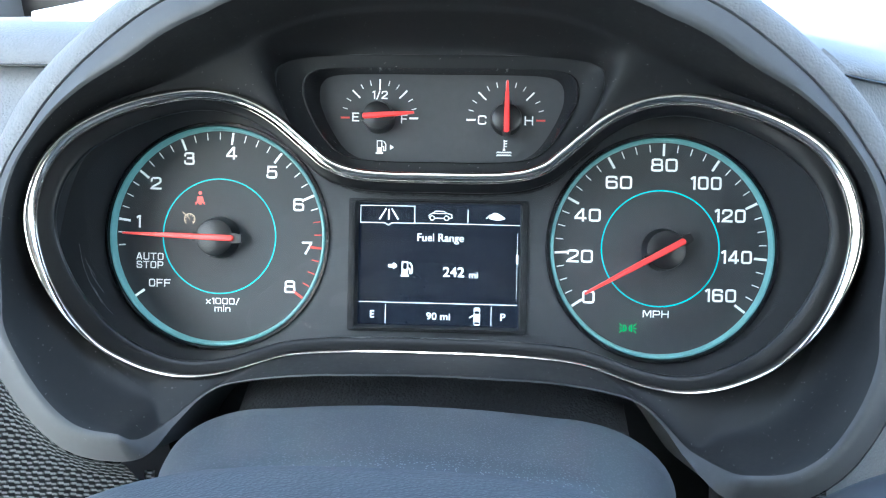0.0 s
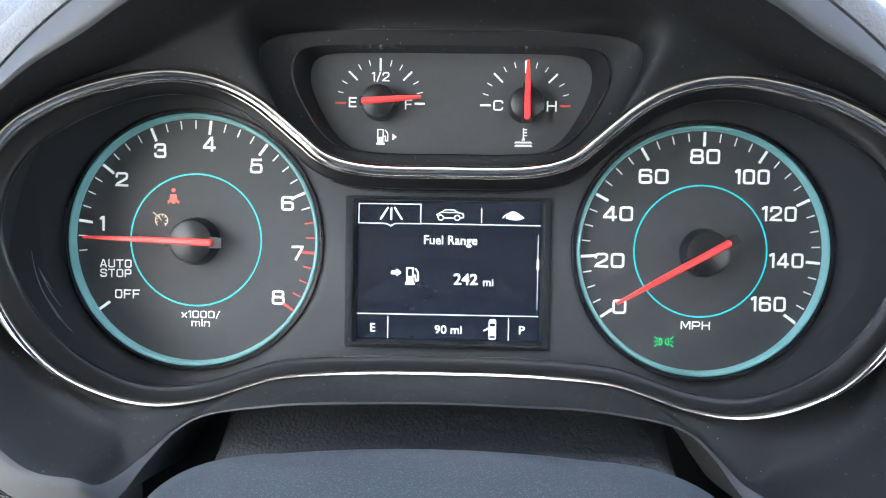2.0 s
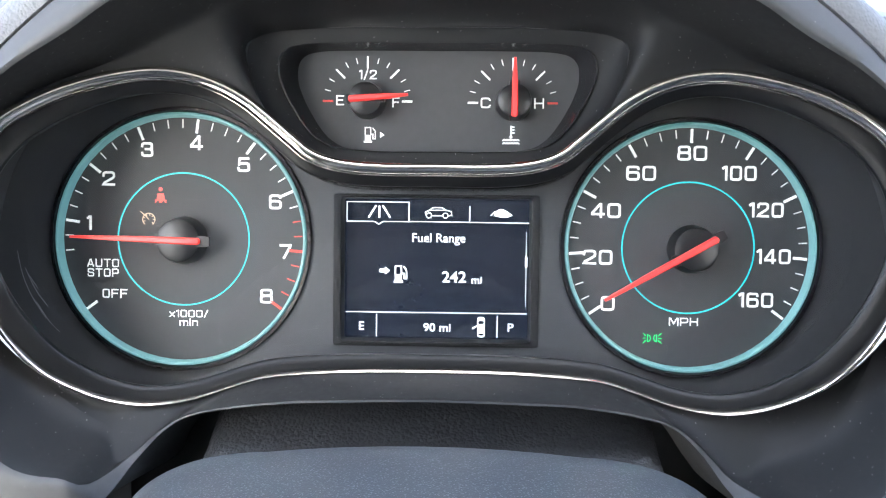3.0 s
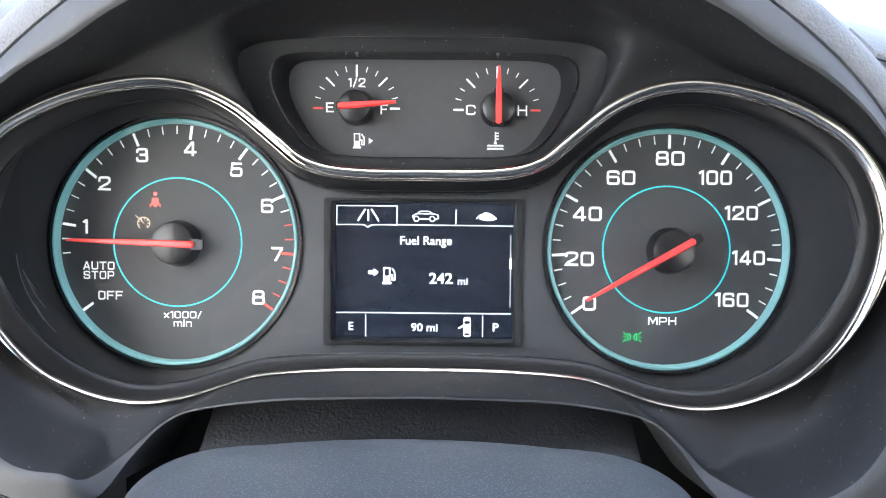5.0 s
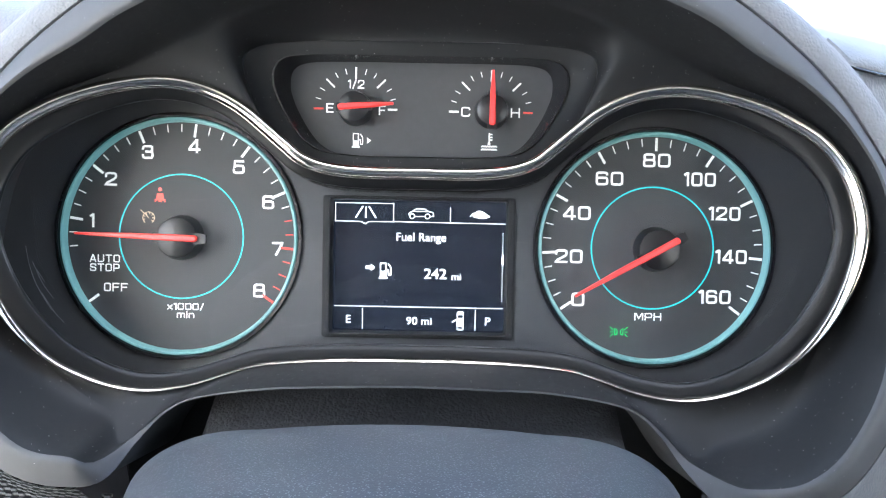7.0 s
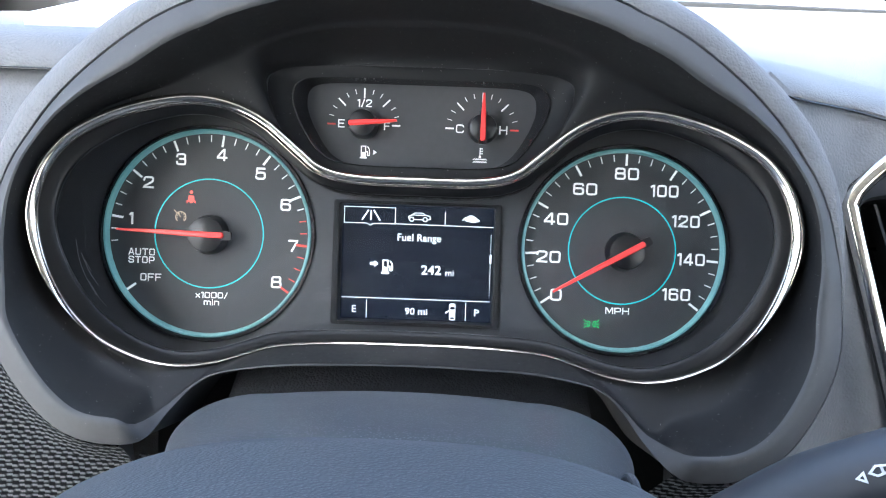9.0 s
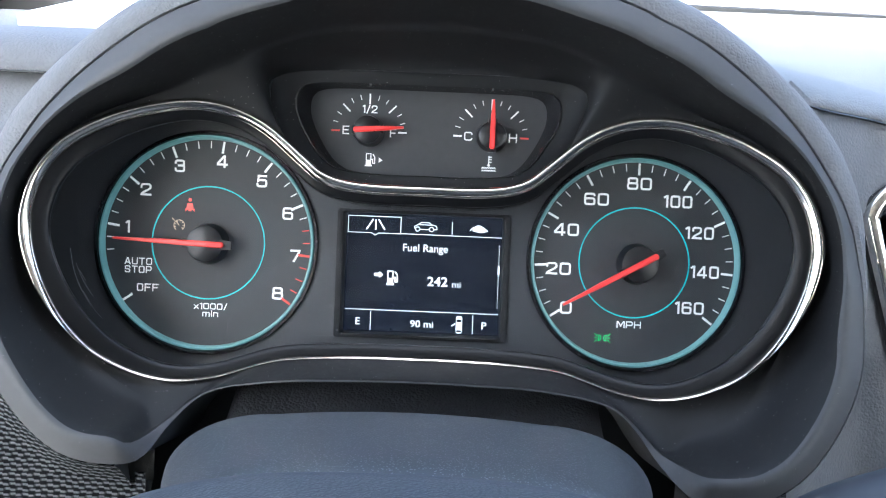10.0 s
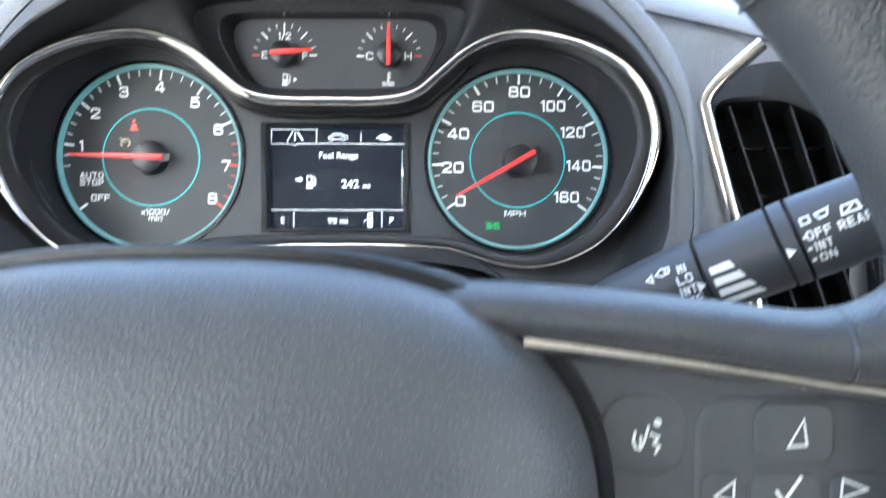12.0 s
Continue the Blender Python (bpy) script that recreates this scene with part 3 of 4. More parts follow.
def dial(name, c, r_out, r_in, start, step, count, labels, minors, red_from=None, skip_first=0):
    d = part(name, disc(*c, r_out, 0.0), DIAL, cluster, "charcoal gauge face with white figures", smooth=False)
    part("teal_ring", lathe(*c, [(r_out - .0010, .0002), (r_out - .0007, -.0034), (r_out - .0003, -.0040), (r_out + .0003, -.0040), (r_out + .0008, -.0030)]), TEAL, d, "raised teal ring, brightened by a slight added glow")
    part("rim", lathe(*c, [(r_out + .0006, -.0030), (r_out + .0011, -.0044), (r_out + .0024, -.0044), (r_out + .0030, PANEL_Y + .0005)]), GLOSSY, d, "thin black rim")
    part("inner_ring", lathe(*c, [(r_in - .00028, -.0001), (r_in - .00024, -.0003), (r_in + .00024, -.0003), (r_in + .00028, -.0001)]), CYAN, d, "lit cyan circle")
    for k in range(count * minors + 1):
        if k < skip_first:
            continue
        a = radians(start - step * k / minors)
        major = k % minors == 0
        r1, r0 = r_out - .0019, r_out - (.0062 if major else .0046)
        ca, sa = math.cos(a), math.sin(a)
        mat = REDP if red_from is not None and k >= red_from else LITWHITE
        part("tick", mark([], [[(c[0] + r0 * ca, c[1] + r0 * sa), (c[0] + r1 * ca, c[1] + r1 * sa)]], .00105 if major else .00050, -.00015), mat, d, smooth=False)
    for text, x, z, cap, width in labels:
        part("figure", figures(text, x / 1000, z / 1000, -.00015, cap / 1000, width / 1000), LITWHITE, d, smooth=False)
    return d


tach = dial("tachometer", TACH, R_T, .0253, 200.7, 29.45, 8,
            [("1", -133.5, 14.1, 5.6, 1.9), ("2", -125.9, 31.1, 5.6, 5.0), ("3", -111.0, 42.3, 5.6, 4.8), ("4", -92.0, 45.0, 5.6, 4.9), ("5", -73.9, 36.9, 5.6, 4.9), ("6", -61.7, 22.8, 5.6, 4.9),
             ("7", -57.7, 3.9, 5.6, 4.6), ("8", -65.0, -13.3, 5.6, 5.0), ("AUTO", -128.2, -1.3, 3.2, 12.4), ("STOP", -128.2, -5.0, 3.2, 12.2), ("OFF", -123.6, -13.0, 3.5, 9.8),
             ("x1000/", -95.0, -20.4, 2.8, 15.0), ("min", -95.0, -23.7, 2.8, 7.2)], 4, red_from=26, skip_first=2)
a = radians(216)
part("tick", mark([], [[(TACH[0] + .0418 * math.cos(a), TACH[1] + .0418 * math.sin(a)), (TACH[0] + .0461 * math.cos(a), TACH[1] + .0461 * math.sin(a))]], .00105, -.00015), LITWHITE, tach, smooth=False)
speedo = dial("speedometer", SPEED, R_S, .0248, 214.6, 31.35, 8,
              [("0", 65.2, -14.4, 5.6, 5.3), ("20", 61.1, 3.1, 5.6, 11.2), ("40", 64.0, 20.8, 5.6, 11.2), ("60", 76.9, 35.0, 5.6, 11.2), ("80", 95.9, 42.7, 5.6, 11.2), ("100", 113.6, 35.3, 5.6, 12.9),
               ("120", 124.0, 21.6, 5.6, 12.9), ("140", 127.1, 4.1, 5.6, 12.8), ("160", 120.9, -12.4, 5.6, 13.0), ("MPH", 93.9, -21.0, 3.1, 11.0)], 4)


def needle(c, y, angle, tip, tail, width, hub, cap_h, parent, over=.0034):
    ca, sa = math.cos(radians(angle)), math.sin(radians(angle))

    def place(bm):
        for v in bm.verts:
            x, z = v.co.x, v.co.z
            v.co = Vector((c[0] + x * ca - z * sa, v.co.y, c[1] + x * sa + z * ca))
        return bm
    n = part("needle_hub", lathe(*c, [(hub * 1.06, y + cap_h), (hub, y + cap_h * .4), (hub * .93, y + .0004), (hub * .75, y - .0002), (.00001, y - .0004)], 48), HUBMAT, parent, "round black needle hub")
    w = width
    top = [(tip, .22 * w), (tip * .5, .5 * w), (0, .62 * w), (-tail + w * .3, .62 * w), (-tail, .3 * w), (-tail, -.3 * w), (-tail + w * .3, -.62 * w), (0, -.62 * w), (tip * .5, -.5 * w), (tip, -.22 * w)]
    bm = loft([[(x, y + .0006, z) for x, z in top], [(x, y - .0012, z) for x, z in top], [(x * .985, y - .0018, z * .55) for x, z in top]], True, True, True)
    bmesh.ops.recalc_face_normals(bm, faces=bm.faces)
    part("pointer", place(bm), NEEDLE, n, "red pointer", smooth=False)
    sl = [(hub * 1.1, w), (-tail - over * .3, w), (-tail - over, .8 * w), (-tail - over, -.8 * w), (-tail - over * .3, -w), (hub * 1.1, -w)]
    bm = loft([[(x, y + .0016, z) for x, z in sl], [(x, y + .0001, z) for x, z in sl]], True, True, True)
    bmesh.ops.recalc_face_normals(bm, faces=bm.faces)
    part("pointer_carrier", place(bm), HUBMAT, n, "black carrier under the pointer", smooth=False)
    core = [(tip * .62, .16 * w), (tip * .2, .34 * w), (-tail * .9, .36 * w), (-tail * .9, -.36 * w), (tip * .2, -.34 * w), (tip * .62, -.16 * w)]
    part("pointer_line", place(mark([core], y=y - .00195)), NEEDLECORE, n, "paler red line along the pointer", smooth=False)
    return n


needle((TACH[0] + .0006, TACH[1] - .0004), -.0085, 178.3, .0400, .0085, .0021, .0086, .0075, tach)
needle((SPEED[0] + .0010, SPEED[1] - .0004), -.0085, 209.6, .0385, .0085, .0021, .0086, .0075, speedo)

# telltales
belt = mark([arc(-.1058, .0272, .0008, 0, 360, 12)[:-1], [(-.1070, .0256), (-.1046, .0256), (-.1042, .0232), (-.1050, .0229), (-.1052, .0221), (-.1064, .0221), (-.1066, .0229), (-.1074, .0232)]],
            [[(-.1079, .0230), (-.1037, .0230)], [(-.1078, .0222), (-.1068, .0234)], [(-.1038, .0222), (-.1048, .0234)]], .0004, -.0002)
part("seatbelt_symbol", belt, LAMPRED, tach, "glowing red seat belt symbol", smooth=False)
cruise = mark([], [arc(-.1104, .0156, .0024, -50, 230, 18), [(-.1104, .0156), (-.1118, .0172)], [(-.1136, .0186), (-.1124, .0176)]] + [[(-.1104 + .0016 * math.cos(radians(b)), .0156 + .0016 * math.sin(radians(b))), (-.1104 + .0021 * math.cos(radians(b)), .0156 + .0021 * math.sin(radians(b)))] for b in range(-40, 230, 40)], .00032, -.0002)
part("cruise_symbol", cruise, AMBER, tach, "pale cruise control symbol", smooth=False)
gx, gz = .0822, -.0274
lights = mark([], [[(gx + s * .0017, gz + .0013), (gx + s * .0017, gz - .0013), (gx + s * .0009, gz - .0010), (gx + s * .0006, gz), (gx + s * .0009, gz + .0010), (gx + s * .0017, gz + .0013)] for s in (-1, 1)]
              + [[(gx + s * .0024, gz + d * .0009), (gx + s * .0035, gz + d * .0019)] for s in (-1, 1) for d in (-1, 0, 1)], .00022, -.0002)
part("parking_light_symbol", lights, LAMPGREEN, speedo, "glowing green light symbol", smooth=False)

# ---- small gauges ----
POD_Y = -.0035
pod = part("pod_face", sheet([[(q[0] * 1.03, .059 + (q[2] - .059) * 1.05) for q in pw]], POD_Y), DIAL, cluster, "charcoal face of the fuel and temperature gauges", smooth=False)


def small_gauge(name, c, left_red, right_red, words):
    g = part(name, disc(c[0], c[1], .0075, POD_Y - .0001, 40), DIAL, pod, smooth=False)
    for k in range(13):
        if k == 0 or k == 12:
            continue
        b = radians(180 - 15 * k)
        major = k in (3, 6, 9)
        r1, r0 = .0164, (.0124 if major else .0145)
        part("tick", mark([], [[(c[0] + r0 * math.cos(b), c[1] + r0 * math.sin(b)), (c[0] + r1 * math.cos(b), c[1] + r1 * math.sin(b))]], .0007 if major else .00035, POD_Y - .00015), LITWHITE, pod, smooth=False)
    for s, red in ((-1, left_red), (1, right_red)):
        part("tick", mark([], [[(c[0] + s * .0133, c[1]), (c[0] + s * .0164, c[1])]], .0008, POD_Y - .00015), REDP if red else LITWHITE, pod, smooth=False)
    for text, x, z, cap, width in words:
        part("figure", figures(text, x / 1000, z / 1000, POD_Y - .00015, cap / 1000, width / 1000, .15), LITWHITE, pod, smooth=False)
    return g


FUEL, TEMP = (-.0263, .0607), (.0280, .0604)
small_gauge("fuel_gauge", FUEL, True, False, [("E", -36.6, 61.0, 3.8, 3.0), ("F", -15.6, 60.4, 3.8, 2.8), ("1/2", -26.2, 70.6, 3.5, 6.6)])
small_gauge("temperature_gauge", TEMP, False, True, [("C", 17.9, 60.4, 3.9, 3.7), ("H", 37.8, 60.3, 3.9, 3.7)])
needle(FUEL, -.0115, 4.6, .0158, .0060, .0019, .0064, .0075, pod, .0008)
needle((TEMP[0] + .0002, TEMP[1]), -.0115, 90.0, .0152, .0062, .0019, .0064, .0075, pod, .0014)


def pump(x, z, s, y, mat, parent, hose=True):
    polys = [[(x - .0011 * s, z - .0016 * s), (x + .0005 * s, z - .0016 * s), (x + .0005 * s, z - .0001 * s), (x - .0011 * s, z - .0001 * s)],
             [(x - .0014 * s, z - .0021 * s), (x + .0008 * s, z - .0021 * s), (x + .0008 * s, z - .0016 * s), (x - .0014 * s, z - .0016 * s)]]
    strokes = [[(x - .0010 * s, z - .0001 * s), (x - .0010 * s, z + .0018 * s), (x + .0004 * s, z + .0018 * s), (x + .0004 * s, z - .0001 * s)],
               [(x + .0005 * s, z + .0001 * s), (x + .0010 * s, z + .0001 * s), (x + .0010 * s, z - .0011 * s), (x + .0016 * s, z - .0011 * s), (x + .0016 * s, z + .0008 * s), (x + .0010 * s, z + .0016 * s)]]
    return part("pump_symbol", mark(polys, strokes, .00030 * s, y), mat, parent, smooth=False)


pump(-.0256, .0483, 1.45, POD_Y - .00015, LITWHITE, pod)
part("arrow_symbol", mark([[(-.0215, .0494), (-.0198, .0482), (-.0215, .0470)]], y=POD_Y - .00015), LITWHITE, pod, smooth=False)
wave = [[(.0275 + .0005 * k, z + .00022 * (1 if k % 2 else -1)) for k in range(-6, 7)] for z in (.0467, .0455)]
part("coolant_symbol", mark([arc(.0275, .0478, .0006, 0, 360, 10)[:-1]], wave + [[(.0275, .0478), (.0275, .0518)]] + [[(.0275, z), (.0286, z)] for z in (.0515, .0504, .0493)], .00045, POD_Y - .00015), LITWHITE, pod, smooth=False)

# ---- display ----
SY = .0035
display = part("display", sheet([rounded(-.0355, -.0292, .0355, .0245, .0006)], SY), SCREEN, cluster, "dark colour display showing fuel range", smooth=False)
fr = [[(x, y, z) for x, z in rounded(SCR[0] - g, SCR[1] - g * .6, SCR[2] + g, SCR[3] + g * .45, .0012)] for g, y in ((.0031, PANEL_Y + .0004), (.0029, PANEL_Y - .0009), (.0006, PANEL_Y - .0012), (0, PANEL_Y - .0009), (-.0004, SY - .0002))]
part("display_frame", loft(fr, flip=True), DARKSHADEMAT, display, "narrow black frame")
GY = SY - .0003


def glyph(name, polys, strokes=(), width=.0004):
    return part(name, mark(polys, strokes, width, GY), GLYPH, display, smooth=False)


def words(text, x, z, cap, width, bold=0.002):
    return part("word", lettering(text, x, z, GY, cap, 1.0, bold, width), GLYPH, display, smooth=False)


words("Fuel Range", .0008, .0098, .0035, .0204)
words("242", .0068, -.0052, .0043, .0092, .012)
words("mi", .0155, -.0062, .0031, .0038)
words("90 mi", .0004, -.0248, .0032, .0104, .006)
words("E", -.0288, -.0245, .0033, .0019, .004)
words("P", .0288, -.0245, .0033, .0022, .006)
glyph("header_line", [], [[(-.0108, .0159), (.0352, .0157)], [(-.0347, .0158), (-.0240, .0158), (-.0224, .0147), (-.0208, .0158), (-.0108, .0158), (-.0108, .0233), (-.0347, .0233), (-.0347, .0158)]], .00032)
for line in ([(-.0347, -.0192), (.0347, -.0192)], [(-.0230, -.0203), (-.0230, -.0284)], [(.0236, -.0203), (.0236, -.0284)], [(.0126, .0219), (.0126, .0165)]):
    glyph("divider_line", [], [line], .00032)
glyph("road_symbol", [], [[(-.0262, .0176), (-.0236, .0217)], [(-.0182, .0176), (-.0208, .0217)], [(-.0222, .0215), (-.0222, .0206)], [(-.0222, .0201), (-.0222, .0191)], [(-.0222, .0186), (-.0222, .0176)]], .00065)
glyph("car_symbol", [], [[(-.0042, .0183), (-.0046, .0194), (-.0030, .0203), (-.0016, .0213), (.0020, .0213), (.0034, .0203), (.0054, .0199), (.0056, .0184), (.0044, .0182)], [(-.0020, .0182), (.0020, .0182)], [(-.0026, .0203), (.0030, .0203)], arc(-.0031, .0183, .0010, 0, 360, 12), arc(.0032, .0183, .0010, 0, 360, 12)], .00034)
glyph("leaf_symbol", [[(.0218, .0184), (.0224, .0199), (.0238, .0210), (.0252, .0210), (.0268, .0202), (.0290, .0186), (.0270, .0178), (.0252, .0176), (.0234, .0180)]], [[(.0208, .0186), (.0222, .0200)]], .00045)
glyph("scroll_track", [], [[(.0344, .0119 - .00072 * k), (.0344, .01185 - .00072 * k)] for k in range(40)], .00033)
glyph("scroll_thumb", [[(.0340, .0028), (.0349, .0028), (.0349, -.0012), (.0340, -.0012)]])
glyph("arrow_symbol", [[(-.0220, -.0024), (-.0199, -.0024), (-.0199, -.0015), (-.0180, -.0031), (-.0199, -.0047), (-.0199, -.0038), (-.0220, -.0038)]])
pump(-.0142, -.0043, 1.65, GY, GLYPH, display)
glyph("open_door_symbol", [rounded(.0160, -.0285, .0188, -.0206, .0009, 3), [(.0157, -.0238), (.0139, -.0250), (.0141, -.0254), (.0157, -.0245)]])
part("symbol_window", mark([rounded(.0163, -.0234, .0185, -.0221, .0003, 2), rounded(.0163, -.0279, .0185, -.0270, .0003, 2)], y=GY - .0001), SCREEN, display, smooth=False)

# clear lens over the dials, curved across and leaning with its top towards the driver
edge = ring_row(1.02, 0)[::2]


def lens_depth(x, z):
    # towards the ends the lens is bowed from top to bottom
    bow = 1.19 * (.0036 - z * z) * smooth((abs(x) - .085) / .045)
    return min(-.0058, bezel_depth(x) + .0068 + LENS_LEAN * (.060 - z) + bow)


LENS_LEAN = .16
cols = steps(-.156, .156, .004)
rows = []
for x in cols:
    ks = [i for i in range(len(edge)) if (edge[i][0] - x) * (edge[i - 1][0] - x) <= 0 and edge[i][0] != edge[i - 1][0]]
    zs = sorted(edge[i - 1][2] + (edge[i][2] - edge[i - 1][2]) * (x - edge[i - 1][0]) / (edge[i][0] - edge[i - 1][0]) for i in ks)
    if len(zs) >= 2:
        rows.append([(x, lens_depth(x, z), z) for z in steps(zs[0], zs[-1], (zs[-1] - zs[0]) / 16)])
part("lens", loft(rows, False), LENSMAT, cluster, "clear plastic lens").visible_shadow = False

SCUFF = material("scuff_mark", (0.22, 0.225, 0.23), rough=0.6, vary=0.3)


def scratch_on_lens(line):
    bm = mark([], [[tuple(p) for p in spline(line, 12)]], .00016, 0)
    for v in bm.verts:
        v.co.y = lens_depth(v.co.x, v.co.z) - .0002
    return bm


for line in ([(-.1470, .004), (-.1462, -.004), (-.1440, -.012), (-.1400, -.0205)], [(-.1452, -.002), (-.1425, -.010), (-.1392, -.0160)], [(-.1440, -.005), (-.1418, -.0095)], [(-.1428, -.014), (-.1390, -.0215), (-.1360, -.0255)]):
    part("scratch", scratch_on_lens(line), SCUFF, cluster, "fine pale scratch in the lens", smooth=False)

# ---- dashboard ----
dash = thing("dashboard", "grey-blue grained vinyl dashboard with woven fabric inserts", "dashboard", kind="structure")
INV = DASH.inverted()
seam_poly = [(p[0], p[2]) for p in spline([(x, z, y) for x, z, y in SEAM], 160, True)[:, [0, 2, 1]]]


def inside(x, z, poly):
    c = False
    for (x0, z0), (x1, z1) in zip(poly, poly[1:] + poly[:1]):
        if (z0 > z) != (z1 > z) and x < x0 + (z - z0) / (z1 - z0) * (x1 - x0):
            c = not c
    return c


sp = np.array(seam_poly)
out = np.roll(sp, -1, 0) - np.roll(sp, 1, 0)
out = np.stack([-out[:, 1], out[:, 0]], 1) / np.linalg.norm(out, axis=1)[:, None]
if (out[40] * sp[40]).sum() < 0:
    out = -out
WIDER = [tuple(q) for q in sp + out * .010]
# lower opening for the steering column
COLUMN_GAP = [(-.06, -.036), (.06, -.036), (.082, -.046), (.104, -.0765), (.100, -.35), (-.100, -.35), (-.104, -.0765), (-.082, -.046)]
VENT = [(.203, .048), (.191, .036), (.188, .028), (.195, -.002), (.204, -.028), (.211, -.054), (.219, -.088), (.230, -.110), (.280, -.120), (.280, .016), (.250, .046)]


def dash_depth(x, z):
    if x > 0:
        y = -.048 + .022 * min(1, max(0, (x - .150) / .036)) + .09 * min(.12, max(0, x - .19))
    else:
        y = -.048 - .012 * min(1, max(0, (-x - .16) / .12))
    if z < -.06:
        y += .10 * (-.06 - z)
    if z > .045:
        y += (.10 if x > 0 else .35) * (z - .045)
    return y


def joint_height(x):
    return .0740 if x < 0 else .0768 - .222 * min(.13, max(0, x - .13)) + .0069 * min(1, max(0, (x - .155) / .03))


def dash_sheet(xs, zs, keep):
    bm = bmesh.new()
    grid = {}
    for i in range(len(xs) - 1):
        for j in range(len(zs) - 1):
            cx, cz = (xs[i] + xs[i + 1]) / 2, (zs[j] + zs[j + 1]) / 2
            if not keep(cx, cz) or max(joint_height(xs[i]), joint_height(xs[i + 1])) <= zs[j]:
                continue
            q = []
            for a, b in ((i, j), (i + 1, j), (i + 1, j + 1), (i, j + 1)):
                if (a, b) not in grid:
                    z = min(zs[b], joint_height(xs[a]))
                    grid[a, b] = bm.verts.new((xs[a], dash_depth(xs[a], z), z))
                q.append(grid[a, b])
            bm.faces.new(q)
    return bm


XS = steps(-.42, -.20, .02) + steps(-.197, .24, .004) + steps(.26, 1.0, .05)
ZS = steps(-.34, -.13, .02) + steps(-.126, .086, .004)


def is_fabric(x, z):
    return (x < -.10 and z < .012 - .05 * max(0, -x - .2)) or (z < -.080 and x < .150 + .35 * (-.080 - z))


def hole(x, z):
    return inside(x, z, WIDER) or inside(x, z, seam_poly) or inside(x, z, COLUMN_GAP) or inside(x, z, VENT)


part("front_panel", dash_sheet(XS, ZS, lambda x, z: not hole(x, z) and not is_fabric(x, z)), LEATHER, dash)
part("fabric_insert", dash_sheet(XS, ZS, lambda x, z: not hole(x, z) and is_fabric(x, z)), FABRIC, dash, "dark woven fabric insert")

# collar that follows the joint with the surround
seam_y = spline([(x, z, y) for x, z, y in SEAM], 160, True)[:, 2]


def collar(wanted):
    rows = []
    for off, f in ((.0007, -1), (.0008, 0), (.0013, .08), (.003, .3), (.008, .7), (.0125, 1.0), (.016, 1.05)):
        rows.append([])
        for (x, z), (nx, nz), y in zip(sp, out, seam_y):
            px, pz = x + nx * off, z + nz * off
            dy = dash_depth(px, pz) - .0008
            rows[-1].append((px, y + .009 if f < 0 else (y + .0008) * (1 - f) + dy * f, pz))
    bm = bmesh.new()
    for i in range(len(sp)):
        j = (i + 1) % len(sp)
        q = rows[4][i]
        if (abs(q[0]) < .106 and q[2] < 0) or q[2] > .078 or is_fabric(q[0], q[2]) != wanted:
            continue
        for a, b in zip(rows, rows[1:]):
            bm.faces.new([bm.verts.new(p) for p in (a[i], a[j], b[j], b[i])])
    bmesh.ops.remove_doubles(bm, verts=bm.verts, dist=1e-6)
    bmesh.ops.recalc_face_normals(bm, faces=bm.faces)
    return bm


part("front_collar", collar(False), LEATHER, dash)
part("fabric_collar", collar(True), FABRIC, dash)

# padded cover over the hood
seam_top = [q for q in SEAM_HALF if q[1] > -.02]
arch = spline([(-x, y, z) for x, z, y in seam_top[::-1]] + [(x, y, z) for x, z, y in seam_top[1:]], 120)
mid = np.array((0, 0, .02))
rows = []
for grow, dy in ((.0005, .010), (.0005, .0012), (.0010, .0000), (.004, -.0004), (.008, .0010), (.0115, .0042), (.0140, .0095), (.0160, .020), (.0170, .036), (.0165, .060), (.0120, .10), (.0, .16), (-.025, .24), (-.07, .34)):
    row = []
    for i, p in enumerate(arch):
        d = np.array((p[0], 0, p[2] + .02))
        d /= np.linalg.norm(d)
        f = min(1.0, (p[2] + .02) / .07)
        row.append(tuple(p + d * grow * (f if grow > 0 else 1) + np.array((0, dy, 0))))
    rows.append(row)
part("hood_cover", loft(rows, False), LEATHER, dash, "grained padded cover of the gauge hood")


def world_rows(profile, xs, starts=None):
    """Rows for a sheet given in upright metres about the cluster: profile of (y, z), swept over xs and falling to the sides."""
    rows = []
    for k, (y, z) in enumerate(profile):
        fall = .24 * max(0, 1 - max(0, y) / .5)
        row = []
        for i, x in enumerate(xs):
            if starts and i == 0:
                x = starts[k]
            back = .0185 * min(1, max(0, (x - .155) / .03)) * max(0, 1 - max(0, y) / .15)
            row.append(tuple(INV @ Vector((x, y + back, z + HEIGHT - fall * min(.13, max(0, x - .13))))))
        rows.append(row)
    return rows


PAD = [(.002, .0865), (-.0147, .0892), (-.0146, .0902), (-.0120, .0926), (-.002, .0955), (.03, .0970), (.10, .0900), (.2, .083), (.3, .079), (.45, .0755), (.485, .0730), (.490, .055)]
PADL = [(.002, .0800), (-.0125, .0848), (-.0122, .0875), (-.006, .0945), (.003, .0968), (.02, .0972), (.10, .0860), (.2, .074), (.3, .066), (.45, .05), (.50, .045), (.66, .035)]
IN = (.124, .1235, .1225, .117, .110, .104, .126, .128, .128, .128, .128, .128)
INL = (.129, .128, .127, .120, .113, .104, .126, .128, .128, .128, .128, .128)
part("top_pad", loft(world_rows(PAD, [.14] + steps(.147, .267, .01) + steps(.30, 1.06, .04), IN), False), LEATHER, dash, "grained upper dash pad")
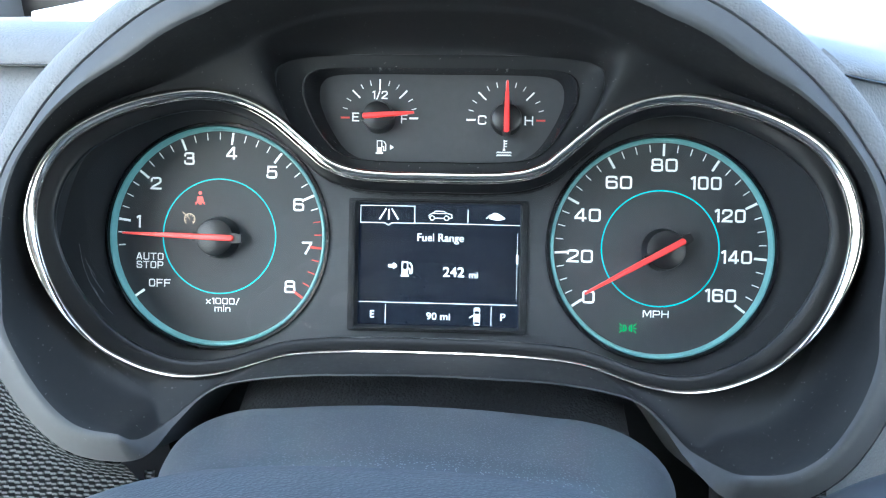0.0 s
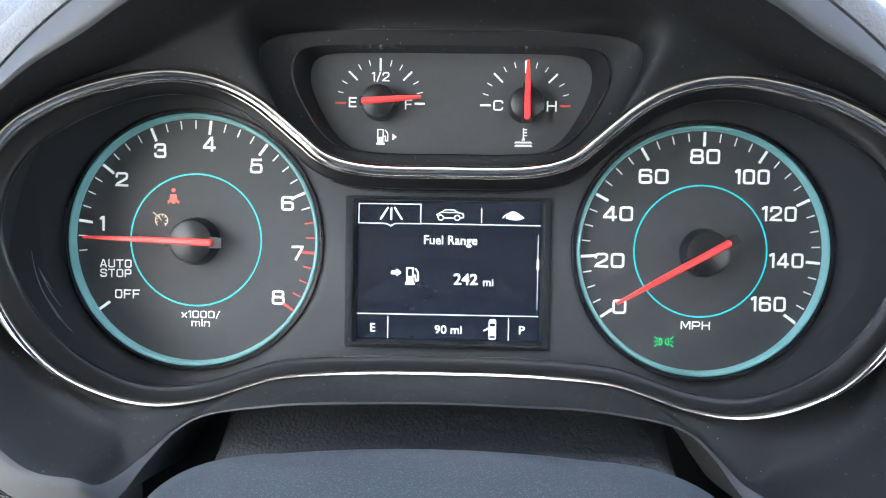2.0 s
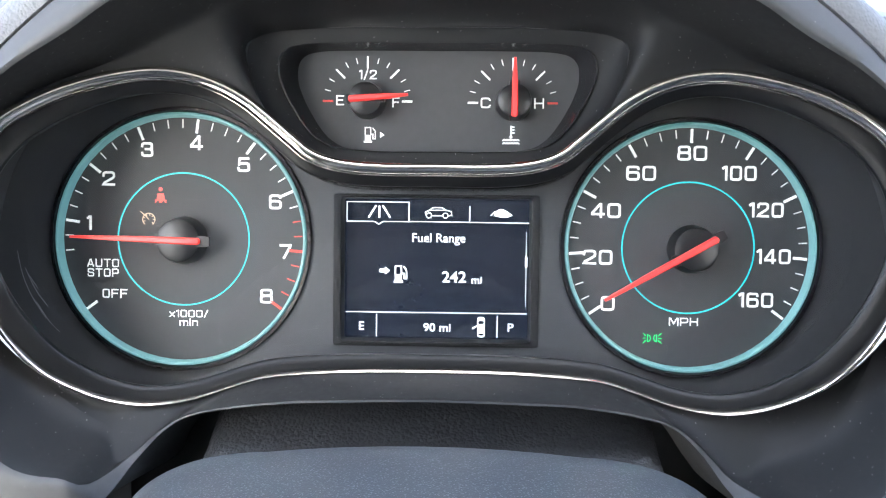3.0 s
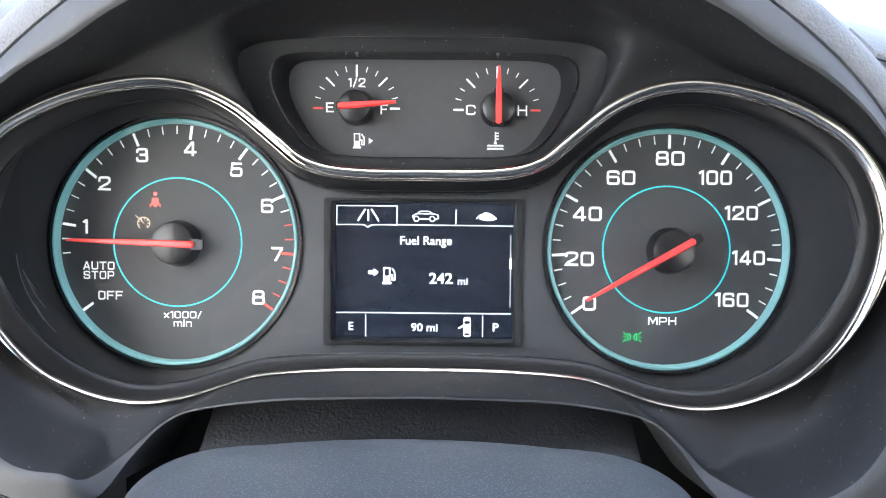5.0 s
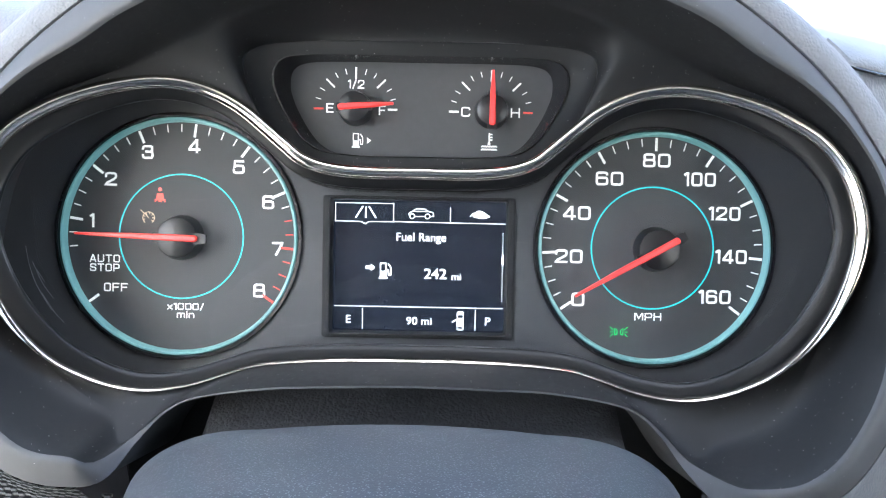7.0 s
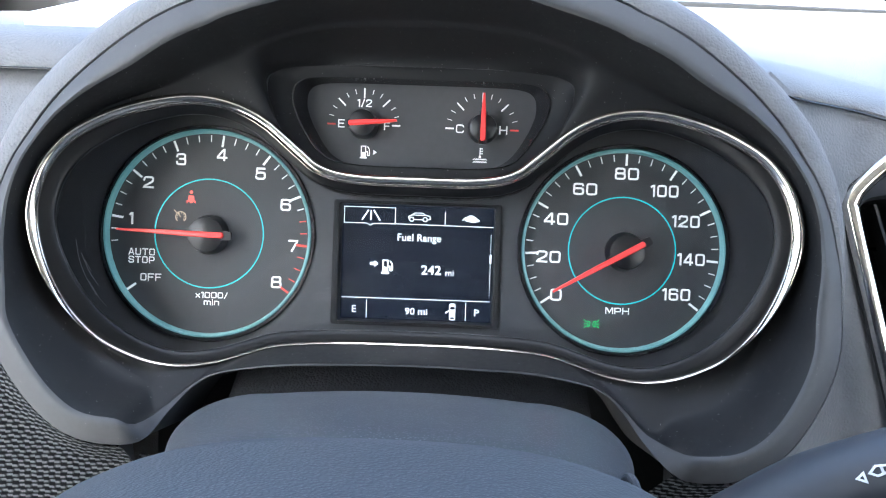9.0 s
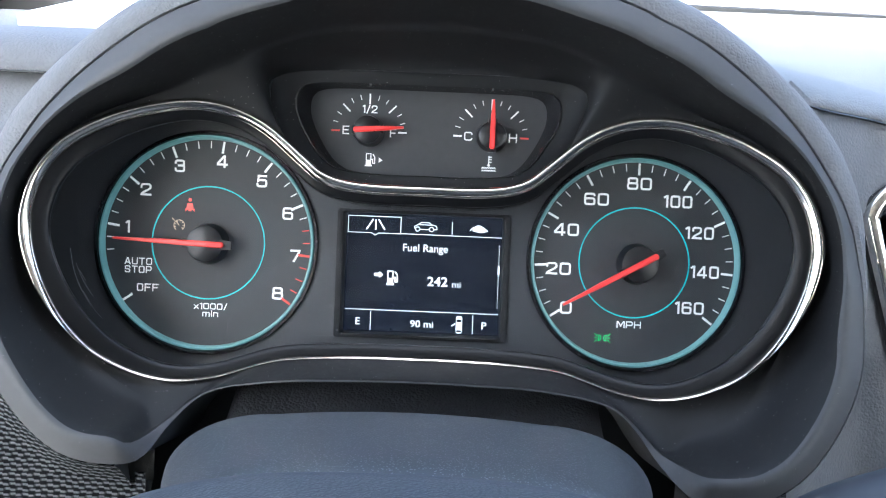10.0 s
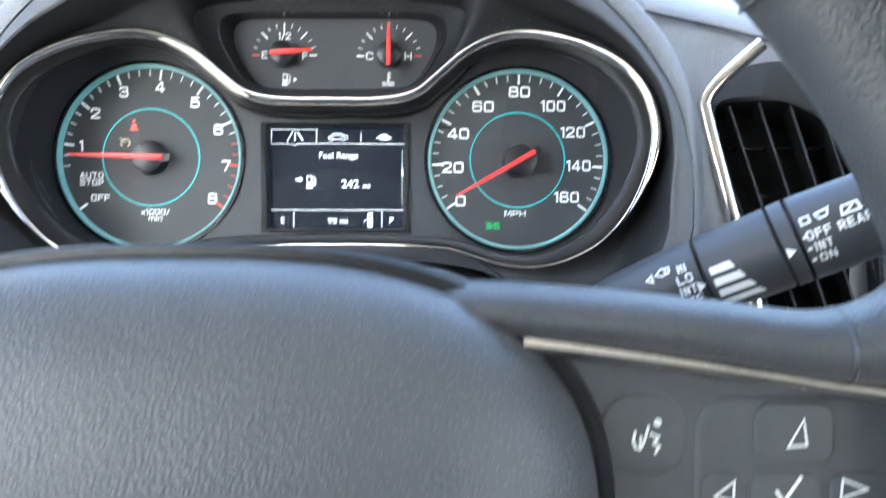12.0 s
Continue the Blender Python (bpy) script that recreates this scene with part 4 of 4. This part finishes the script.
part("pad_joint", tube([tuple(INV @ Vector((x, -.0156 + .0185 * min(1, max(0, (x - .155) / .03)), .0886 + HEIGHT - .24 * min(.13, max(0, x - .13))))) for x in steps(.130, .270, .007) + steps(.30, 1.06, .04)], ring_profile(.0005, .0005, 8)), GLOSSY, dash, "dark joint below the upper pad")
part("top_pad", loft(world_rows(PADL, [-.13] + [-x for x in steps(.15, .44, .04)], [-x for x in INL]), False), LEATHER, dash, "grained upper dash pad")
part("pad_joint", tube([tuple(INV @ Vector((-x, -.0130, .0845 + HEIGHT))) for x in steps(.128, .44, .03)], ring_profile(.0005, .0005, 8)), GLOSSY, dash, "dark joint below the upper pad")
part("top_pad", loft(world_rows([(.03, .085), (.10, .0835)] + PAD[7:], steps(-.1275, .1275, .05)), False), LEATHER, dash, "grained upper dash pad")

# ---- air vent ----
vent = thing("air_vent", "black side air vent with slanted vanes and a chrome edge", "air vent")
tl = [(.205, -.044, .0575), (.1965, -.042, .0500), (.1868, -.040, .0410), (.1803, -.039, .0318), (.1812, -.039, .0225), (.1925, -.040, -.0200), (.2020, -.041, -.0560), (.2110, -.042, -.0890), (.2175, -.043, -.1050), (.2270, -.043, -.1160), (.2420, -.043, -.1235), (.285, -.041, -.1290)]
part("chrome_edge", tube([tuple(p) for p in spline(tl, 90)], ring_profile(.0034, .0024, 12)), CHROME, vent, "bright chrome edge strip")
VO = [(.1905, .0315), (.205, .0335), (.224, .0325), (.243, .022), (.260, .001), (.268, -.03), (.268, -.098), (.226, -.092), (.2145, -.062), (.2060, -.032), (.196, -.002), (.189, .022)]
vo = spline([(x, -.030, z) for x, z in VO], 90, True)
frame_out = spline([(x, -.030, z) for x, z in [(.187, .041), (.21, .052), (.24, .05), (.275, .03), (.284, 0), (.284, -.03), (.284, -.128), (.232, -.120), (.216, -.096), (.204, -.054), (.189, -.002), (.182, .028)]], 90, True)
ctr = vo.mean(0)
rows = [[tuple(a + np.array((0, .003, 0))) for a in frame_out], [tuple(b + (a - b) * .1) for a, b in zip(frame_out, vo)], [tuple(b + np.array((0, .001, 0))) for b in vo], [tuple(ctr + (b - ctr) * .94 + np.array((0, .04, 0))) for b in vo]]
part("housing", loft(rows, True, False, True), DARKSHADEMAT, vent, "dark plastic vent surround")
for k in range(6):
    x0 = .1962 + .0150 * k
    top, bot = (.031, .0325, .0315, .0270, .0190, .0020)[k], -.094
    bm = box((-.0007, -.027, 0), (.0007, -.006, 1), .0004)
    for v in bm.verts:
        f = v.co.z
        z = top + (bot - top) * f
        v.co = Vector((x0 + v.co.x + (.031 - z) * .34 + .25 * (v.co.y + .027), v.co.y, z))
    part("vane", bm, DARKSHADEMAT, vent, smooth=False)
for k in range(3):
    z = .012 - .024 * k
    bm = box((.196 + .3 * (.03 - z), -.012, z - .0008), (.262, -.002, z + .0008), .0003)
    part("cross_bar", bm, GLOSSY, vent, smooth=False)
bm = box((.2120, -.043, -.046), (.2300, -.012, -.0215), .0040)
for v in bm.verts:
    v.co.x += .34 * (-.0215 - v.co.z)
part("slider", bm, PLASTIC, vent, "black vane slider")
bm = box((.2285, -.0445, -.0455), (.2312, -.024, -.0220), .0012)
for v in bm.verts:
    v.co.x += .34 * (-.0215 - v.co.z)
part("slider_edge", bm, CHROME, vent, "chrome edge of the slider")
bm = bmesh.new()
whl = lathe(0, 0, [(.010, -.003), (.0125, -.0025), (.0128, 0), (.0125, .0025), (.010, .003)], 40)
for v in whl.verts:
    v.co = Vector((.248 + v.co.y * 5.2, -.030 + v.co.x * .45, -.1115 + v.co.z * .50 - 2.2 * v.co.y))
part("thumb_wheel", whl, PLASTIC, vent, "ribbed black thumb wheel")
part("wheel_mark", mark([[(.2375 + .0068 * k + a, -.1075 - .0030 * k - .44 * a + b) for a, b in ((0, 0), (.0048, 0), (.0048, .0013), (0, .0013))] for k in range(3)], y=-.0362), WHITE, vent, smooth=False)

# ---- steering column ----
shroud = thing("column_shroud", "grey plastic steering column shroud below the gauges", "steering column")
rows = []
for y, top, left, right, low in ((-.088, -.0535, .067, .067, -.12), (-.0885, -.0490, .0740, .0740, -.12), (-.0915, -.0460, .0780, .0785, -.125), (-.098, -.0445, .0795, .0805, -.13), (-.110, -.0437, .0760, .0775, -.13), (-.125, -.0435, .0710, .0735, -.135),
                                (-.140, -.0432, .0655, .0690, -.14), (-.150, -.0430, .0625, .0660, -.14), (-.160, -.0434, .0590, .0635, -.14), (-.1645, -.0450, .0570, .0620, -.14), (-.1655, -.0475, .0555, .0605, -.14), (-.164, -.0530, .0540, .0585, -.14), (-.170, -.0560, .053, .0575, -.14), (-.205, -.060, .052, .0565, -.14)):
    def half_row(half, rx, rz):
        pts = [(half, low), (half, (low + top - rz) / 2)] + [(half - rx + rx * math.cos(t), top - rz + rz * math.sin(t)) for t in (math.pi / 2 * i / 14 for i in range(15))]
        return pts + [((half - rx) * (1 - i / 4), top + .0022 * (1 - (1 - i / 4) ** 2)) for i in range(1, 5)]
    rows.append([(x, y, z) for x, z in half_row(right, .037, .024)] + [(-x, y, z) for x, z in half_row(left, .036, .023)[-2::-1]])
bm = loft(rows, False)
bmesh.ops.recalc_face_normals(bm, faces=bm.faces)
part("upper_cover", bm, SHROUD, shroud)
part("stalk_socket", tube([(.045, -.146, -.073), (.0685, -.146, -.071)], ring_profile(.0155, .0155, 28), up=(0, 0, 1)), HUBMAT, shroud, "dark round socket for the stalk")
part("socket_rim", tube([(.0680 + .0 * i, -.146 + .0165 * math.cos(2 * math.pi * i / 32), -.071 + .0165 * math.sin(2 * math.pi * i / 32)) for i in range(32)], ring_profile(.0012, .0012, 8), True, up=(1, 0, 0)), SHROUD, shroud)
boot = [[(x, y, z - (.045 if abs(x) > .0785 else 0) - (.004 if abs(x) > .077 else 0)) for x in steps(-.078, .078, .006)] for y, z in ((.010, -.030), (-.010, -.046), (-.030, -.060), (-.050, -.069), (-.075, -.076), (-.1, -.082), (-.12, -.09), (-.125, -.3))]
single("column_boot", loft(boot, False), DARKLEATHER, "dark grained panel between gauges and steering column", "panel", kind="structure")

# sheet coloured near black to give the shade of the hollow behind the column
single("column_well", loft([[(x, y, z) for x in (-.120, 0, .120)] for y, z in ((.004, -.030), (.006, -.10), (-.06, -.22), (-.12, -.30))], False), HUBMAT, "black sheet standing for the shaded hollow behind the steering column", "recess", kind="structure")

# ---- wiper stalk ----
stalk = thing("wiper_stalk", "black wiper stalk with white printed symbols on the column", "wiper stalk")
AX = [(.064, -.144, -.0780, .0068, .0068), (.080, -.145, -.0745, .0075, .0080), (.098, -.1435, -.0665, .0090, .0100), (.114, -.1500, -.0565, .0110, .0122), (.1275, -.1560, -.0500, .0122, .0128), (.1391, -.1610, -.0447, .0125, .0128)]
B0, B1, TIP = Vector((.1395, -.1612, -.0445)), Vector((.1592, -.1700, -.0350)), Vector((.1825, -.1800, -.0245))
ax = spline(AX, 40)


def swept(path, radii, up=(0, -1, 0), n=28):
    path = [Vector(p) for p in path]
    rows = []
    for i, (p, (rs, rf)) in enumerate(zip(path, radii)):
        t = (path[min(i + 1, len(path) - 1)] - path[max(i - 1, 0)]).normalized()
        u = Vector(up)
        u = (u - t * u.dot(t)).normalized()
        s = t.cross(u)
        rows.append([p + s * q[0] + u * q[1] for q in ring_profile(rs, rf, n)])
    bm = loft(rows, True, True, True)
    bmesh.ops.recalc_face_normals(bm, faces=bm.faces)
    return bm


part("lever", swept([a[:3] for a in ax], [(a[3], a[4]) for a in ax]), STALKMAT, stalk)


def sleeve(a, b, r0, r1, n=7):
    pts, rad = [], []
    for f, g in ((0, .93), (.03, 1), (.5, 1.0), (.97, 1), (1, .93)):
        pts.append(a + (b - a) * f)
        r = (r0 + (r1 - r0) * f) * g
        rad.append((r, r))
    return swept(pts, rad)


way = (TIP - B0).normalized()
part("middle_sleeve", sleeve(B0 + way * .0006, B1, .0127, .0130), STALKMAT, stalk)
part("end_ring", sleeve(B1 + way * .0004, B1 + way * .005, .0131, .0132), STALKMAT, stalk)
part("end_knob", sleeve(B1 + way * .0054, TIP + way * .002, .0132, .0128), STALKMAT, stalk, "rotating black end knob")


def on_stalk(bm, at, r, turn=0.0):
    """Wraps a flat print, in metres about its middle, on the stalk at distance at from the sleeve's start."""
    t = way
    u = Vector((0, -1, 0))
    u = (u - t * u.dot(t)).normalized()
    s = t.cross(u)
    if s.z < 0:
        s = -s
    for v in bm.verts:
        a = v.co.z / r + turn
        v.co = B0 + t * (at + v.co.x) + (u * math.cos(a) + s * math.sin(a)) * (r + .0002)
    return bm


def stalk_word(text, x, z, cap, width=None, r=.0131):
    part("stalk_word", on_stalk(figures(text, 0, z, 0, cap, width or cap * .86 * sum(NARROW.get(c, 1.0) + .05 for c in text), .19), x, r), WHITE, stalk, smooth=False)


for i, text in enumerate(("HI", "LO", "INT", "OFF", "1x")):
    stalk_word(text, -.0048 - .0002 * i, .0072 - .0035 * i, .0027)
for i, text in enumerate(("OFF", "INT", "ON")):
    stalk_word(text, .0345, .0026 - .0036 * i, .0026, r=.0133)
stalk_word("REAR", .0445, .0022, .0026, r=.0132)


def stalk_mark(polys, strokes, width, at, r=.0131):
    for p in polys:
        part("stalk_symbol", on_stalk(mark([p], [], width), at, r), WHITE, stalk, smooth=False)
    for line in strokes:
        part("stalk_symbol", on_stalk(mark([], [line], width), at, r), WHITE, stalk, smooth=False)


stalk_mark([], [[(0, .0090), (0, -.0012)], [(0, -.003), (0, -.0048)], [(0, -.0064), (0, -.0086)]], .0007, -.0098)
stalk_mark([[(-.0012, .0016), (.0016, 0), (-.0012, -.0016)]], [], .0004, -.0012)
stalk_mark([[(-.0012, .0016), (.0016, 0), (-.0012, -.0016)]], [], .0004, .0256, .0133)
for i in range(4):
    zc = .0030 - .0037 * i
    stalk_mark([[(-.0030, zc + .0012), (.0034 + .0016 * i, zc + .0012), (.0044 + .0018 * i, zc - .0011), (-.0030, zc - .0011)]], [], .0004, .0056, .0131)
stalk_mark([], [[(x, z - .0030) for x, z in line] for line in ([(-.0026, .0012), (-.0014, .0026), (.0016, .0026), (.0026, .0012), (.0008, -.0006), (-.0008, -.0006), (-.0026, .0012)], [(0, -.0024), (.0006, .0018)])], .0005, -.0148)
stalk_mark([], [[(x, z + .0068) for x, z in line] for line in ([(-.0040, .0006), (-.0022, .0016), (-.0022, -.0006), (-.0040, .0006)], [(-.0008, .0012), (.0010, .0026), (.0036, .0022), (.0034, .0006), (.0008, .0002), (-.0008, .0012)])], .0006, -.0120)
stalk_mark([], [[(-.0038, .0062), (-.0038, .0082), (-.0014, .0082), (-.0014, .0062), (-.0038, .0062)], [(.0004, .0080), (.0012, .0062), (.0034, .0064), (.0042, .0084), (.0004, .0080)]], .0006, .0350, .0133)
stalk_mark([], [[(-.0026, .0048), (-.0020, .0072), (.0022, .0072), (.0026, .0048), (-.0026, .0048)], [(-.0016, .0050), (.0006, .0064)]], .0006, .0445, .0132)
for i in range(3):
    zc = .0026 - .0036 * i
    stalk_mark([[(-.0007, zc + .0004), (.0007, zc + .0004), (.0007, zc - .0004), (-.0007, zc - .0004)]], [], .0004, .0306, .0133)

# ---- steering wheel ----
wheel = thing("steering_wheel", "black leather steering wheel with padded hub and chrome-trimmed spokes", "steering wheel")
WC, WR = Vector((0, -.255, -.090)), .1705
rim = [tuple(WC + Vector((WR * math.sin(2 * math.pi * i / 160), 0, WR * math.cos(2 * math.pi * i / 160)))) for i in range(160)]
part("rim", tube(rim, ring_profile(.0152, .0165, 24), True), WHEELSKIN, wheel, "black grained leather rim")
for ang in (48, -48, 132, -132):
    s, c = math.sin(radians(ang)), math.cos(radians(ang))
    p = WC + Vector((WR * s, 0, WR * c))
    loop = [tuple(p + Vector((s, 0, c)) * .0155 * math.cos(2 * math.pi * i / 28) + Vector((0, -1, 0)) * .0168 * math.sin(2 * math.pi * i / 28)) for i in range(28)]
    part("rim_seam", tube(loop, ring_profile(.0006, .0006, 6), True, up=(c, 0.001, -s)), STALKMAT, wheel, "dark stitched joint")
rows = []
for f, y in ((.82, -.176), (.95, -.179), (.99, -.184), (1.0, -.190), (1.0, -.215), (.995, -.235), (.975, -.248), (.93, -.257), (.84, -.2635), (.66, -.2685), (.4, -.2715), (.15, -.2725), (.01, -.2727)):
    row = []
    for i in range(72):
        a = 2 * math.pi * i / 72
        c, s = math.cos(a), math.sin(a)
        e = 2 / 2.7
        x = .0905 * math.copysign(abs(c) ** e, c)
        z = .0635 * math.copysign(abs(s) ** e, s)
        row.append((x * f, y, -.0985 + z * f))
    rows.append(row)
bm = loft(rows, True, True, True)
bmesh.ops.recalc_face_normals(bm, faces=bm.faces)
def cushion(f, y):
    row = []
    for i in range(72):
        c, t = math.cos(2 * math.pi * i / 72), math.sin(2 * math.pi * i / 72)
        row.append((.0905 * f * math.copysign(abs(c) ** .74, c), y, -.0985 + .0635 * f * math.copysign(abs(t) ** .74, t)))
    return row


part("cover_gap", loft([cushion(.99, -.2445), cushion(1.020, -.2445), cushion(1.028, -.2425), cushion(1.028, -.236)], flip=True), HUBMAT, wheel, "dark gap round the airbag cover")
part("airbag_cover", bm, PADSKIN, wheel, "grey grained airbag cover")
for sx in (1, -1):
    arm = [(.030, -.225, -.0500), (.055, -.236, -.0475), (.085, -.2405, -.0490), (.110, -.2440, -.0515), (.132, -.2475, -.0540), (.146, -.2510, -.0520), (.156, -.2535, -.0465), (.1625, -.2550, -.0380)]
    thick = [(.0060, .0110), (.0064, .0120), (.0066, .0125), (.0068, .0130), (.0072, .0135), (.0092, .0140), (.0118, .0145), (.0130, .0150)]
    path = spline([(sx * x, y, z) for x, y, z in arm], 40)
    part("spoke", swept([tuple(p) for p in path], [tuple(r) for r in spline(thick, 40)]), WHEELSKIN, wheel, "leather-covered spoke")
    k = 24
    t = Vector(path[k + 1] - path[k - 1]).normalized()
    u = (Vector((0, -1, 0)) - t * -t.y).normalized()
    loop = [tuple(Vector(path[k]) + t.cross(u) * .00725 * math.cos(2 * math.pi * i / 32) + u * .01355 * math.sin(2 * math.pi * i / 32)) for i in range(32)]
    part("spoke_seam", tube(loop, ring_profile(.0006, .0006, 6), True, up=tuple(t)), STALKMAT, wheel, "dark joint in the leather")
    strip = [(sx * .072, -.2478, -.0535), (sx * .095, -.2500, -.0560), (sx * .125, -.2535, -.0598), (sx * .160, -.2592, -.0645)]
    part("spoke_trim", tube([tuple(p) for p in spline(strip, 24)], [(-.0021, -.0012), (-.0021, .0004), (-.0012, .0014), (.0004, .0019), (.0016, .0010), (.0022, -.0002), (.0022, -.0012)]), CHROME, wheel, "chrome strip along the spoke")
    plate = [(.070, -.0560), (.095, -.0580), (.125, -.0615), (.160, -.0670), (.160, -.105), (.135, -.128), (.095, -.130), (.070, -.130)]
    o = [(sx * x, z) for x, z in plate]
    bm = loft([[(x, -.225, z) for x, z in o], [(x, -.2415, z) for x, z in o], [(sx * .115 + (x - sx * .115) * .97, -.2430, -.095 + (z + .095) * .97) for x, z in o]], True, True, True)
    bmesh.ops.recalc_face_normals(bm, faces=bm.faces)
    sp = part("switch_panel", bm, SWITCHES, wheel, "dark switch panel in the spoke", smooth=False)
    if sx > 0:
        def button(x0, z0, x1, z1, r=.006, h=.0010, name="button", base=-.2425):
            o = rounded(x0, z0, x1, z1, r)
            cx, cz = (x0 + x1) / 2, (z0 + z1) / 2
            shape = ((1.0, base), (1.0, base - h * .5), (.985, base - h * .8), (.955, base - h), (.90, base - h * 1.08), (.4, base - h * 1.12))
            rows = [[(cx + (x - cx) * g, y, cz + (z - cz) * g) for x, z in o] for g, y in shape]
            bm = loft(rows, True, False, True)
            bmesh.ops.recalc_face_normals(bm, faces=bm.faces)
            return part(name, bm, SWITCHES, sp)

        def print_on(b, polys, strokes, width, y=-.2440):
            part("symbol", mark(polys, strokes, width, y), WHITE, b, smooth=False)

        voice = button(.0892, -.0828, .1072, -.0650, .0072, .0011)
        print_on(voice, [arc(.1010, -.0712, .0009, 0, 360, 10)[:-1]],
                 [[(.0962, -.0733), (.0958, -.0752), (.0964, -.0766), (.0974, -.0768), (.0982, -.0752), (.0990, -.0722)], [(.0974, -.0744), (.0974, -.0766)],
                  [(.0996, -.0737), (.1012, -.0743), (.1002, -.0756), (.1014, -.0764), (.1006, -.0776)]], .00065)
        # raised pad that carries the arrow keys
        button(.1092, -.1120, .1620, -.0655, .0085, .0012, "key_pad")
        up = button(.1215, -.0800, .1385, -.0668, .0035, .0008, base=-.2437)
        print_on(up, [], [[(.1285, -.0762), (.1318, -.0704), (.1325, -.0758), (.1285, -.0762)]], .0006, -.2448)
        accept = button(.1212, -.0960, .1362, -.0816, .0035, .0008, base=-.2437)
        print_on(accept, [], [[(.1262, -.0858), (.1276, -.0880), (.1312, -.0828)]], .0008, -.2448)
        back = button(.1104, -.0960, .1196, -.0816, .0030, .0006, base=-.2437)
        print_on(back, [], [[(.1130, -.0868), (.1172, -.0836), (.1170, -.0878), (.1130, -.0868)]], .0006, -.2447)
        onward = button(.1378, -.0960, .1500, -.0816, .0035, .0008, base=-.2437)
        print_on(onward, [], [[(.1402, -.0832), (.1455, -.0852), (.1398, -.0872), (.1402, -.0832)]], .0006, -.2448)

# ---- cabin and outside, upright metres ----
def slab(name, lo, hi, mat, label, category, bevel=0.0):
    return single(name, box(lo, hi, bevel), mat, label, category, "structure", Matrix(), smooth=False)


slab("floor", (-.46, -1.80, .24), (1.08, .70, .28), CARPET, "dark carpeted cabin floor", "floor")
slab("firewall", (-.46, .64, .24), (1.08, .68, 1.02), CARPET, "dark bulkhead under the windscreen", "wall")
slab("ceiling", (-.40, -1.80, 1.46), (1.02, -.20, 1.50), LINER, "light grey cloth headliner", "ceiling")
slab("wall_right_rear", (1.08, -1.84, .24), (1.12, -.80, 1.02), TRIMGREY, "plain dark wall below the rear side window", "wall")
slab("wall_right", (1.08, -.80, .24), (1.12, .68, 1.02), TRIMGREY, "dark grey door trim below the side window", "door trim")
slab("wall_left_front", (-.50, .03, .24), (-.46, .68, 1.02), TRIMGREY, "dark grey kick panel beside the open doorway", "door trim")
slab("door_sill", (-.50, -.80, .24), (-.46, .03, .40), TRIMGREY, "dark sill of the open driver's doorway", "door sill")
# two unseen walls, their height chosen to keep rear light off dash and lens
slab("unseen_wall_back", (-.46, -1.84, .24), (1.08, -1.80, 1.46), TRIMGREY, "unseen plain dark wall added behind to block light", "wall")
slab("unseen_wall_left_rear", (-.50, -1.84, .24), (-.46, -.80, 1.30), TRIMGREY, "unseen plain dark wall behind the open doorway, raised to block light", "wall")
for name, pts in (("pillar_front_left", [(-.47, .62, 1.0), (-.40, -.20, 1.47)]), ("pillar_front_right", [(1.09, .62, 1.0), (1.02, -.20, 1.47)]),
                  ("pillar_middle_right", [(1.10, -.75, 1.0), (1.02, -.80, 1.47)]), ("pillar_middle_left", [(-.48, -.80, 1.0), (-.40, -.84, 1.47)]),
                  ("pillar_rear_left", [(-.48, -1.82, 1.0), (-.40, -1.76, 1.47)]), ("pillar_rear_right", [(1.10, -1.82, 1.0), (1.02, -1.76, 1.47)])):
    single(name, tube(pts, ring_profile(.05, .035, 16), up=(0, -1, 0.3)), LINER, "light grey roof pillar trim", "pillar", "structure", Matrix())
for name, x0, x1 in (("roof_rail_left", -.47, -.38), ("roof_rail_right", 1.0, 1.09)):
    slab(name, (x0, -1.80, 1.42), (x1, -.20, 1.50), LINER, "light grey roof rail trim", "trim", .02)
single("windscreen", loft([[(-.46, .66, 1.0), (1.08, .66, 1.0)], [(-.40, -.20, 1.47), (1.02, -.20, 1.47)]], False), GLASS, "clear windscreen glass", "windscreen", "structure", Matrix(), False).visible_shadow = False
single("folded_paper", box((-.212, .085, 1.029), (-.02, .44, 1.0445), .003), TAN, "folded white paper lying on the dashboard by the windscreen", "paper", m=Matrix(), smooth=False)
xs = steps(-.46, 1.08, .07)
low = [.0782 - .012 * min(.3, max(-.1, x - .36)) for x in xs]
single("cowl", loft([[(x, y, z + HEIGHT + d) for x, z in zip(xs, low)] for y, d in ((.512, -.05), (.512, -.0005), (.514, .0010), (.556, .0030), (.558, .002), (.558, -.05))], False), COWL, "cream cowl strip along the windscreen base", "trim", "structure", Matrix(), False)
single("cowl_seal", loft([[(x, y, z + HEIGHT + d) for x, z in zip(xs, low)] for y, d in ((.4915, -.06), (.4915, -.0035), (.4935, -.0025), (.510, -.0035), (.511, -.06))], False), HUBMAT, "black rubber seal below the cowl strip", "seal", "structure", Matrix(), False)
slab("bonnet", (-.46, .71, .74), (1.08, 1.7, .80), GLOSSY, "dark painted bonnet", "bonnet", .02)
bm = bmesh.new()
bmesh.ops.create_grid(bm, x_segments=1, y_segments=1, size=600)
single("ground", bm, ASPHALT, "grey asphalt ground outside the car", "ground", "structure", Matrix())
